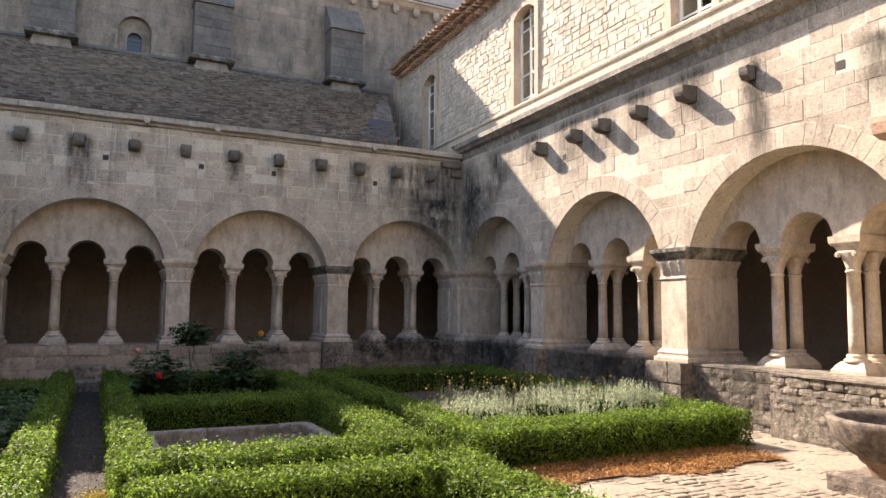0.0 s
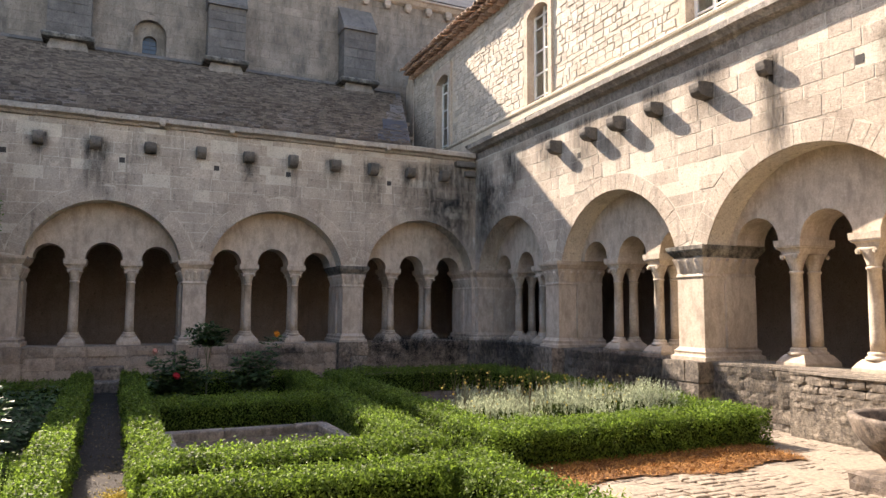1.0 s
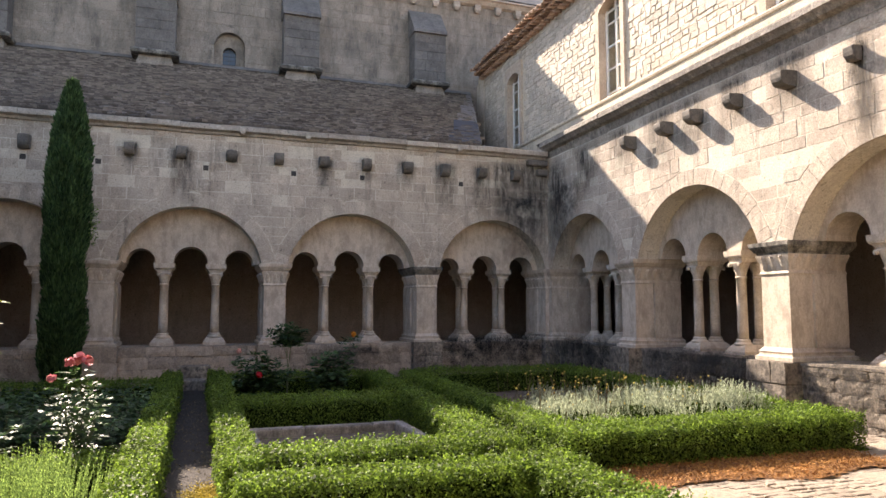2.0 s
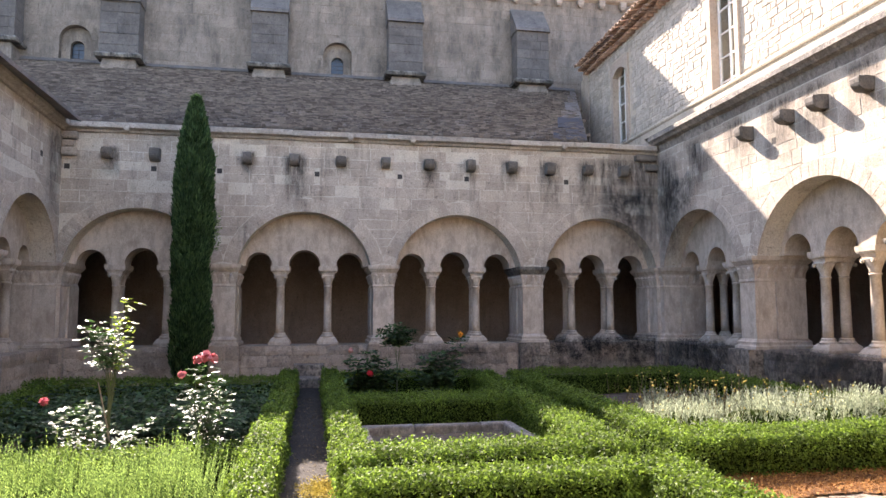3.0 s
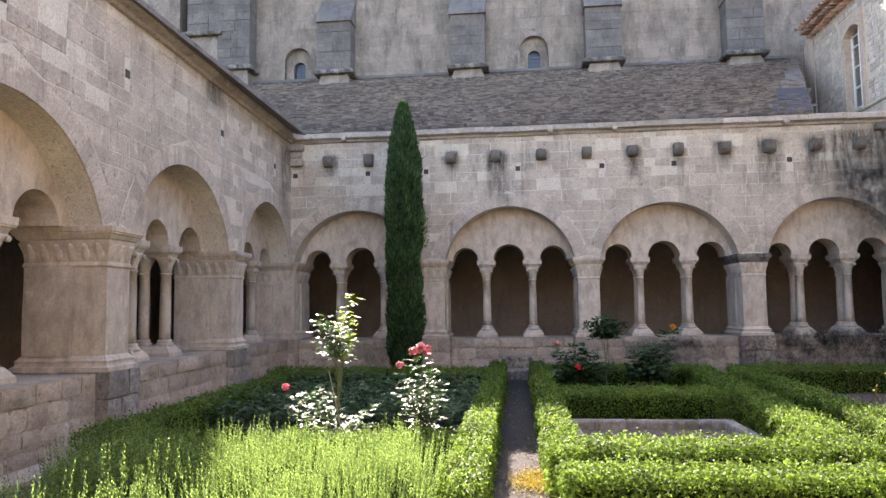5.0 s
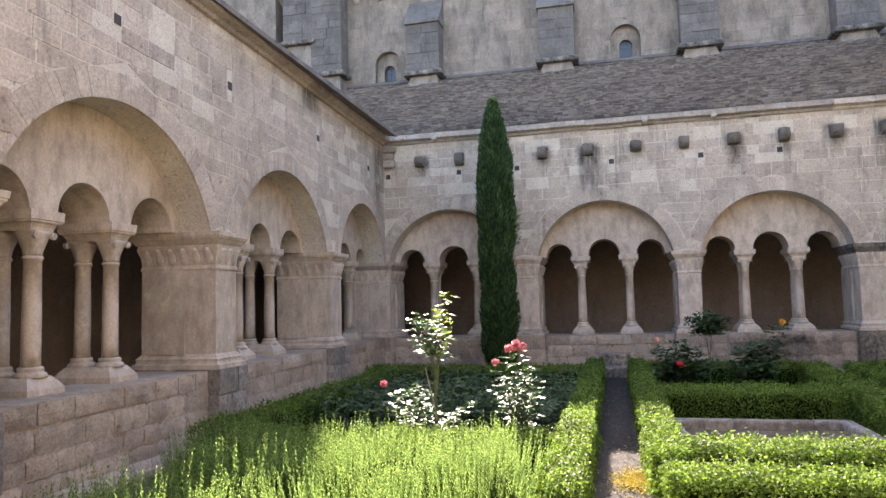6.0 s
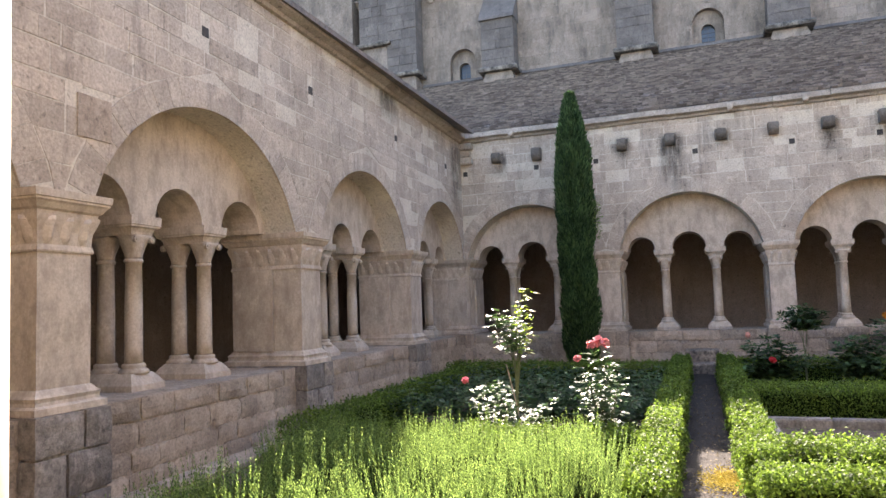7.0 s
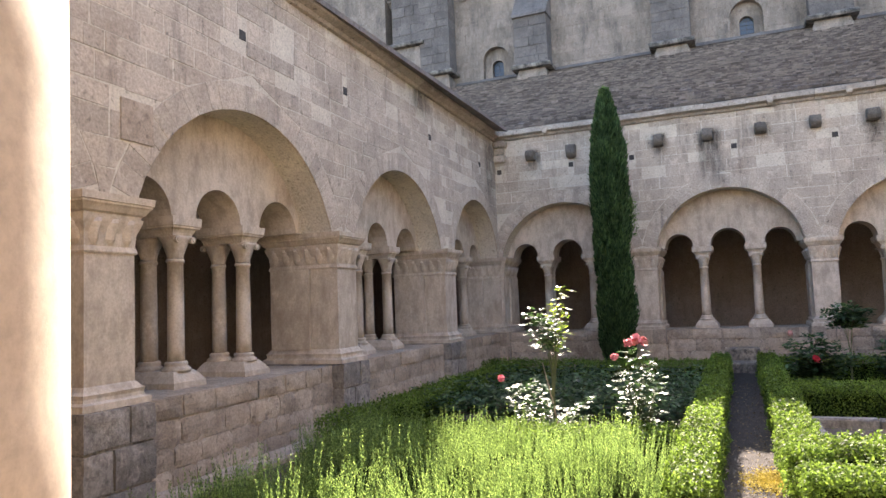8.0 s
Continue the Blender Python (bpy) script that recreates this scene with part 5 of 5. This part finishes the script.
def leaflets(Q, D, size, rng):
    """Compound leaves: five pointed leaflets on a stalk that runs from each point along its direction."""
    n = len(Q)
    D = D / (np.linalg.norm(D, axis=1)[:, None] + 1e-9)
    S = np.cross(D, np.tile((0.0, 0.0, 1.0), (n, 1)) + rng.normal(0, 0.25, (n, 3)))
    S /= np.linalg.norm(S, axis=1)[:, None] + 1e-9
    V = []
    for along, out, turn in ((1.0, 0.0, 0.0), (0.62, 0.42, 0.9), (0.62, -0.42, -0.9), (0.22, 0.36, 1.1), (0.22, -0.36, -1.1)):
        sz = (size * rng.uniform(0.75, 1.2, n))[:, None]
        a = D * math.cos(turn) + S * math.sin(turn) + rng.normal(0, 0.18, (n, 3)) + (0, 0, -0.12)
        a /= np.linalg.norm(a, axis=1)[:, None]
        up = np.tile((0.0, 0.0, 1.0), (n, 1)) + rng.normal(0, 0.3, (n, 3))
        b = np.cross(up, a)
        b /= np.linalg.norm(b, axis=1)[:, None] + 1e-9
        c = Q + D * size * (1.0 + 3.6 * along) + S * size * 1.6 * out - (0, 0, size * 0.9 * along)
        V.append(np.stack([c - a * sz, c - a * sz * 0.35 + b * sz * 0.52, c + a * sz * 0.35 + b * sz * 0.42, c + a * sz, c + a * sz * 0.35 - b * sz * 0.42, c - a * sz * 0.35 - b * sz * 0.52], 1))
    v = np.concatenate(V).reshape(-1, 3)
    return v, np.arange(len(v)).reshape(-1, 6)


def rose(x, y, canes, label, flowers, seed, size=0.026, mat=None, name="rose_bush", category="rose bush", fuller=1.8):
    """A bush of arching canes set with compound leaves. canes: (dx, dy, height, leaves, bare share, bend, young)."""
    t = thing(name, label, category)
    rng = np.random.default_rng(seed)
    g, leaf = Geo(), {False: ([], []), True: ([], [])}
    for dx, dy, h, n, start, bend, young in canes:
        pts = [(x + dx * s ** bend + 0.012 * math.sin(9 * s + dx * 20), y + dy * s ** bend, h * s) for s in np.linspace(0, 1, 9)]
        tube(g, pts, 0.006)
        n = int(n * fuller)
        for i in range(n):
            s = start + (1 - start) * (i + rng.random()) / n
            k = min(7, int(s * 8))
            f = s * 8 - k
            ang = i * 2.4 + rng.normal(0, 0.4)
            leaf[young][0].append(np.array(pts[k]) * (1 - f) + np.array(pts[k + 1]) * f)
            leaf[young][1].append((math.cos(ang), math.sin(ang), rng.uniform(-0.1, 0.5)))
    part("cane_frame", g, STEM, t)
    for young, m in ((False, mat or ROSELEAF), (True, YOUNGLEAF)):
        if leaf[young][0]:
            v, f = leaflets(np.array(leaf[young][0]), np.array(leaf[young][1]), size, rng)
            np_part("young_foliage" if young else "foliage", v, f, m, t)
    for k, (fx, fy, fz, r, m) in enumerate(flowers):
        bloom(fx, fy, fz, r, m, t, seed + k)
    return t


# a standard rose: bare stem, a head of leaves, one long young shoot, and low canes round its foot
rose(-1.83, 7.0, [(0.12, 0.03, 1.42, 9, 0.8, 4.0, True), (-0.14, 0.0, 1.4, 10, 0.8, 5.0, False), (0.17, 0, 1.63, 11, 0.76, 3.0, True), (-0.06, 0.04, 1.3, 13, 0.76, 4.0, False), (0.12, 0.08, 1.2, 9, 0.8, 4.0, True), (0.02, -0.06, 1.32, 12, 0.76, 4.0, False), (-0.2, -0.03, 1.24, 11, 0.8, 5.0, False),
                  (-0.26, 0.02, 1.36, 7, 0.88, 6.0, False), (0.05, -0.1, 1.16, 9, 0.82, 5.0, False), (-0.1, 0.1, 1.15, 9, 0.82, 5.0, False),
                  (-0.42, -0.05, 0.62, 17, 0.3, 1.3, False), (-0.58, 0.05, 0.48, 16, 0.3, 1.3, False), (-0.3, -0.12, 0.66, 15, 0.35, 1.4, False), (-0.12, -0.15, 0.5, 15, 0.2, 1.3, False), (0.2, -0.1, 0.42, 13, 0.2, 1.3, False),
                  (0.36, 0.0, 0.5, 12, 0.35, 1.3, False), (0.33, -0.05, 0.33, 12, 0.2, 1.2, False), (-0.3, -0.2, 0.35, 14, 0.2, 1.2, False), (-0.18, 0.1, 0.68, 12, 0.4, 1.4, False), (0.05, -0.2, 0.3, 12, 0.2, 1.2, False), (-0.5, -0.15, 0.3, 12, 0.2, 1.2, False)],
     "tall rose bush with glossy leaves, young yellow-green shoots and pink flowers", [(-2.37, 6.95, 0.68, 0.045, PETAL)], 101)
rose(-0.97, 7.0, [(0.0, 0, 1.0, 16, 0.3, 1.2, False), (-0.12, 0.02, 0.95, 16, 0.3, 1.3, False), (0.12, 0, 0.86, 16, 0.3, 1.2, False), (0.05, -0.1, 0.8, 15, 0.25, 1.2, False), (-0.1, -0.12, 0.72, 15, 0.2, 1.2, False),
                  (0.18, 0.1, 0.62, 14, 0.2, 1.2, False), (-0.2, 0.0, 0.6, 13, 0.25, 1.3, False), (0.2, -0.05, 0.72, 13, 0.25, 1.2, False), (0.0, -0.15, 0.52, 13, 0.15, 1.2, False), (0.12, -0.14, 0.42, 12, 0.15, 1.2, False), (-0.18, -0.08, 0.84, 9, 0.45, 1.4, False)],
     "bushy rose with glossy leaves and pink flowers", [(-0.98, 6.98, 1.07, 0.062, PETAL), (-1.05, 6.94, 1.04, 0.055, PETAL), (-0.91, 6.95, 1.05, 0.055, PETAL), (-1.19, 6.95, 0.9, 0.042, PETAL)], 111)
rose(1.45, 12.0, [(0.0, 0, 1.25, 16, 0.72, 4.0, False), (-0.2, 0, 1.15, 14, 0.76, 4.0, False), (0.22, 0.05, 1.18, 14, 0.76, 4.0, False), (0.1, -0.15, 1.1, 12, 0.8, 4.0, False), (-0.1, -0.12, 1.2, 12, 0.78, 4.0, False)],
     "standard rose with a bare stem and dark round head", [], 121, size=0.042, mat=BEDLEAF, fuller=3.0)
rose(0.9, 11.3, [(-0.25, 0, 0.75, 18, 0.15, 1.2, False), (0.25, 0, 0.7, 18, 0.15, 1.2, False), (0.05, 0.15, 0.85, 18, 0.15, 1.2, False), (-0.1, -0.2, 0.6, 18, 0.1, 1.2, False), (0.45, -0.1, 0.55, 18, 0.1, 1.2, False), (-0.3, -0.15, 0.45, 16, 0.1, 1.2, False)],
     "dark rose bush with red and pale flowers in the shade", [(0.62, 11.2, 0.86, 0.05, PALEPETAL), (0.9, 10.9, 0.52, 0.055, REDPETAL)], 131, size=0.042, mat=BEDLEAF, fuller=4.5)
rose(2.1, 11.6, [(-0.2, 0, 0.7, 18, 0.15, 1.2, False), (0.25, 0, 0.65, 18, 0.15, 1.2, False), (0.0, 0.15, 0.8, 18, 0.2, 1.2, False), (-0.35, -0.1, 0.5, 18, 0.1, 1.2, False), (0.4, 0.1, 1.05, 9, 0.4, 1.3, False), (0.1, -0.2, 0.5, 16, 0.1, 1.2, False)],
     "dark rose bush with an orange flower in the shade", [(2.5, 11.7, 1.08, 0.055, ORANGEPETAL)], 141, size=0.042, mat=BEDLEAF, fuller=4.5)
rg = random.Random(66)
for j in range(4):
    for i in range(6):
        bx, by = -3.4 + i * 0.52 + rg.uniform(-0.12, 0.12), 8.1 + j * 0.85 + rg.uniform(-0.15, 0.15)
        rose(bx, by, [(0.36 * math.cos(k * 1.05), 0.36 * math.sin(k * 1.05), rg.uniform(0.26, 0.44), 13, 0.05, 1.0, False) for k in range(6)] + [(0, 0, 0.45, 12, 0.2, 1.0, False)],
             "leafy dark green bedding plant in the shade", [], 150 + i + 10 * j, size=0.034, mat=BEDLEAF, name="bedding_plant", category="plant")
stake = thing("cane_stake", "thin leaning cane stake beside the tall rose", "stake")
g = Geo()
tube(g, [(-1.75, 6.95, 0.0), (-1.83, 6.95, 0.45), (-1.92, 6.95, 0.85)], 0.012)
part("cane", g, CANE, stake)
lf = thing("orange_flower", "small orange flower beside the front hedge", "flower")
g = Geo()
tube(g, [(0.92, 4.45, 0.0), (0.93, 4.45, 0.12)], 0.006)
part("stem", g, STEM, lf)
bloom(0.93, 4.45, 0.16, 0.045, ORANGEPETAL, lf, 7)

# ---- cypress ----
cyp = thing("cypress_tree", "tall narrow dark green columnar cypress", "tree")
CX, CY, CH_T = -2.16, 13.3, 5.42
g = Geo()
tube(g, [(CX, CY, -0.05), (CX + 0.02, CY, 1.5), (CX, CY, 3.5), (CX, CY, 5.2)], 0.09, 10)
part("trunk", g, BARK, cyp)


def cyp_r(z):
    k = z / CH_T
    return 0.325 * min(1, (k / 0.1) ** 0.5 if k < 0.1 else 1) * (1 - max(0, (k - 0.68) / 0.32) ** 2.2 * 0.88)


rng = np.random.default_rng(77)
P, D = [], []
for i in range(26000):
    z = CH_T * rng.random() ** 0.85
    a = rng.uniform(0, 2 * math.pi)
    clump = 1 + 0.3 * noise.noise((math.cos(a) * 2.2, math.sin(a) * 2.2, z * 2.0))
    r = cyp_r(z) * clump * (1 - 0.35 * rng.random() ** 2)
    P.append((CX + r * math.cos(a), CY + r * math.sin(a), z))
    D.append((math.cos(a) * 0.35, math.sin(a) * 0.35, 1.0))
P, D = np.array(P), np.array(D)
D = D + rng.normal(0, 0.18, D.shape)
D /= np.linalg.norm(D, axis=1)[:, None]
S = np.cross(D, rng.normal(0, 1, D.shape))
S /= np.linalg.norm(S, axis=1)[:, None]
ln = rng.uniform(0.05, 0.13, len(P))[:, None]
v = np.stack([P, P + D * ln * 0.5 + S * 0.014, P + D * ln, P + D * ln * 0.5 - S * 0.014], 1).reshape(-1, 3)
np_part("crown", v, np.arange(len(v)).reshape(-1, 4), CYPRESS, cyp)
g = Geo()
rings = []
for i in range(16):
    z = 0.15 + (CH_T - 0.4) * i / 15
    rings.append([(CX + cyp_r(z) * 0.72 * math.cos(t), CY + cyp_r(z) * 0.72 * math.sin(t), z) for t in (2 * math.pi * j / 12 for j in range(12))])
part("inner_foliage", g.loft(rings), CYPRESS, cyp)
# loose side shoot
P = np.array([(CX + 0.38 + 0.1 * rng.random() + 0.02 * rng.normal(), CY - 0.1 + 0.1 * rng.random(), 2.6 + 0.75 * rng.random()) for i in range(160)])
v, f = leaves(P, np.tile((0.2, -0.3, 1.0), (160, 1)), 0.035, rng, 0.5, 0.35)
np_part("side_shoot", v, f, ROSEMARY, cyp)

# ---- ledge along the foot of the shaded wall ----
rg = random.Random(62)
foot = structure("foot_ledge_west", Geo().box(1.0, 14.0, -0.28, 0.0, -0.1, 0.035), LOWSTONE, "worn stone ledge along the foot of the shaded wall", "ledge", WEST)
p = 1.0
while p < 14.0:
    q = p + rg.uniform(0.6, 1.1)
    part("ledge_stone", Geo().rects(p + 0.004, min(q, 14.0) - 0.004, -0.33 + rg.uniform(-0.03, 0.03), -0.03, [(-0.1, 0.0), (0.05, 0.0), (0.068 + rg.uniform(-0.008, 0.008), -0.02)]), LOWSTONE, foot)
    p = q

# ---- stone-edged bed ----
rim = thing("bed_border", "low weathered limestone border round the square bed", "bed edging")
rg = random.Random(61)
for axis, fixed, a, b in (('x', 8.5, 0.55, 2.45), ('x', 6.05, 0.55, 2.45), ('y', 0.55, 6.1, 8.6), ('y', 2.35, 6.1, 8.6)):
    p = a
    while p < b - 0.1:
        q = min(b, p + rg.uniform(0.5, 0.9))
        if b - q < 0.25:
            q = b
        h = 0.105 + rg.uniform(-0.006, 0.006)
        g = Geo()
        if axis == 'x':
            g.rects(p + 0.004, q - 0.004, fixed, fixed + 0.14, [(-0.1, 0), (h - 0.02, 0), (h, -0.012)])
        else:
            g.rects(fixed, fixed + 0.13, p + 0.004, q - 0.004, [(-0.1, 0), (h - 0.02, 0), (h, -0.012)])
        # darker foot stone here puts the border's shade into its colour
        part("edging_stone", g, GREYFOOT, rim)
        p = q

# ---- paving by the sunlit wall ----
rg = random.Random(71)
pave = sheet("paving", 2.9, 7.4, 0.9, 5.5, 0.045, DUST, "worn cobbled paving in sun", "paving", 4.0, 0.02, 0.1)
pave2 = sheet("paving", 6.65, 7.4, 5.5, 14.0, 0.045, DUST, "worn paving strip along the wall", "paving", 5.0, 0.02, 0.1)
stones, rest = 0, Geo()
y = 1.0
while y < 7.6:
    d = rg.uniform(0.065, 0.12)
    x = 2.8 + rg.uniform(0, 0.15)
    while x < 7.3:
        w = rg.uniform(0.1, 0.24)
        if not (x < 6.7 and y > 5.3) and not littered(x + w / 2, y + d / 2):
            z = 0.052 + 0.016 * noise.noise((x, y, 2)) + rg.uniform(-0.005, 0.004)
            j = lambda: rg.uniform(-0.018, 0.018)
            c = [(x + 0.01 + j(), y + 0.008 + j()), (x + w - 0.01 + j(), y + 0.008 + j()), (x + w - 0.01 + j(), y + d - 0.008 + j()), (x + 0.01 + j(), y + d - 0.008 + j())]
            mx, my = sum(p[0] for p in c) / 4, sum(p[1] for p in c) / 4
            ring = [[(p[0], p[1], z - 0.06) for p in c], [(p[0], p[1], z - 0.005) for p in c], [(p[0] * 0.7 + mx * 0.3, p[1] * 0.7 + my * 0.3, z) for p in c]]
            if stones < 290 and 3.4 < x < 6.6 and y > 3.3:
                part("cobble", Geo().loft(ring), FLAG, pave)
                stones += 1
            else:
                rest.loft(ring)
        x += w
    y += d
tagged(part("cobbles", rest, FLAG, pave), kind="stuff")

# needles on the litter patch
rng = np.random.default_rng(91)
n = 34000
P = np.stack([rng.uniform(3.3, 6.75, n), rng.uniform(4.65, 6.1, n), np.full(n, 0.072)], 1)
P[:, 1] -= 0.1
P = P[[littered(p[0] + 0.06 * math.sin(i), p[1] + 0.06 * math.cos(i * 1.7)) for i, p in enumerate(P)]]
P[:, 2] += rng.uniform(-0.01, 0.02, len(P))
v, f = leaves(P, np.tile((0.0, 0.0, 1.0), (len(P), 1)), 0.022, rng, 0.5, 0.14)
needles = thing("needle_litter", "fallen rust-brown needles on the ground", "litter", kind="stuff")
np_part("needles", v, f, CHIP, needles)
# fallen leaves and grit on the path
n = 1100
P = np.stack([rng.uniform(-0.28, 0.2, n), rng.uniform(3.5, 12, n), np.full(n, 0.062)], 1)
v, f = leaves(P, np.tile((0.0, 0.0, 1.0), (n, 1)), 0.013, rng, 0.4, 0.6)
fallen = thing("fallen_leaves", "small dry leaves scattered on the grit path", "leaves", kind="stuff")
np_part("leaf_litter", v, f, DRY, fallen)

# yellow moss where sun reaches the path; the brightness is in its colour
n = 2600
P = np.stack([rng.normal(0.1, 0.085, n), rng.normal(5.85, 0.17, n), np.full(n, 0.068)], 1)
P = P[(P[:, 0] > -0.12) & (P[:, 0] < 0.24)]
v, f = leaves(P, np.tile((0.0, 0.0, 1.0), (len(P), 1)), 0.012, rng, 0.5, 0.5)
np_part("moss_tufts", v, f, MOSS, thing("moss_patch", "patch of yellow moss, coloured bright as a sunlit spot, on the grit path", "moss", kind="stuff"))
# ---- stone basin ----
BX, BY = 5.95, 3.47
basin = thing("stone_basin", "round weathered stone basin on a square block", "basin")
part("block", Geo().rough_block(BX - 0.43, BX + 0.43, BY - 0.43, BY + 0.43, -0.05, 0.185, 3.0, 0.012, 0.09, 0.025), BASIN, basin)


def worn_bowl(profile, seed, n=56):
    rings = []
    for z, r in profile:
        ring = []
        for j in range(n):
            t = 2 * math.pi * j / n
            k = noise.noise((math.cos(t) * 3, math.sin(t) * 3, z * 6 + seed)) * 0.014 + noise.noise((math.cos(t) * 9, math.sin(t) * 9, z * 14 + seed)) * 0.008
            rr = max(0.01, r + k)
            ring.append((BX + rr * math.cos(t), BY + rr * math.sin(t), z + k * 0.7))
        rings.append(ring)
    return Geo().loft(rings)


part("bowl", worn_bowl([(0.33, 0.33), (0.36, 0.4), (0.4, 0.45), (0.46, 0.505), (0.53, 0.545), (0.6, 0.57), (0.635, 0.58), (0.655, 0.57), (0.66, 0.535), (0.65, 0.5), (0.6, 0.465), (0.5, 0.41), (0.42, 0.2), (0.41, 0.02)], 2.0), BASIN, basin, smooth=True)
part("foot_ring", worn_bowl([(0.17, 0.25), (0.2, 0.27), (0.27, 0.29), (0.29, 0.33), (0.335, 0.35), (0.35, 0.33)], 7.0), TERRACOTTA, basin, "reddish worn foot ring", smooth=True)
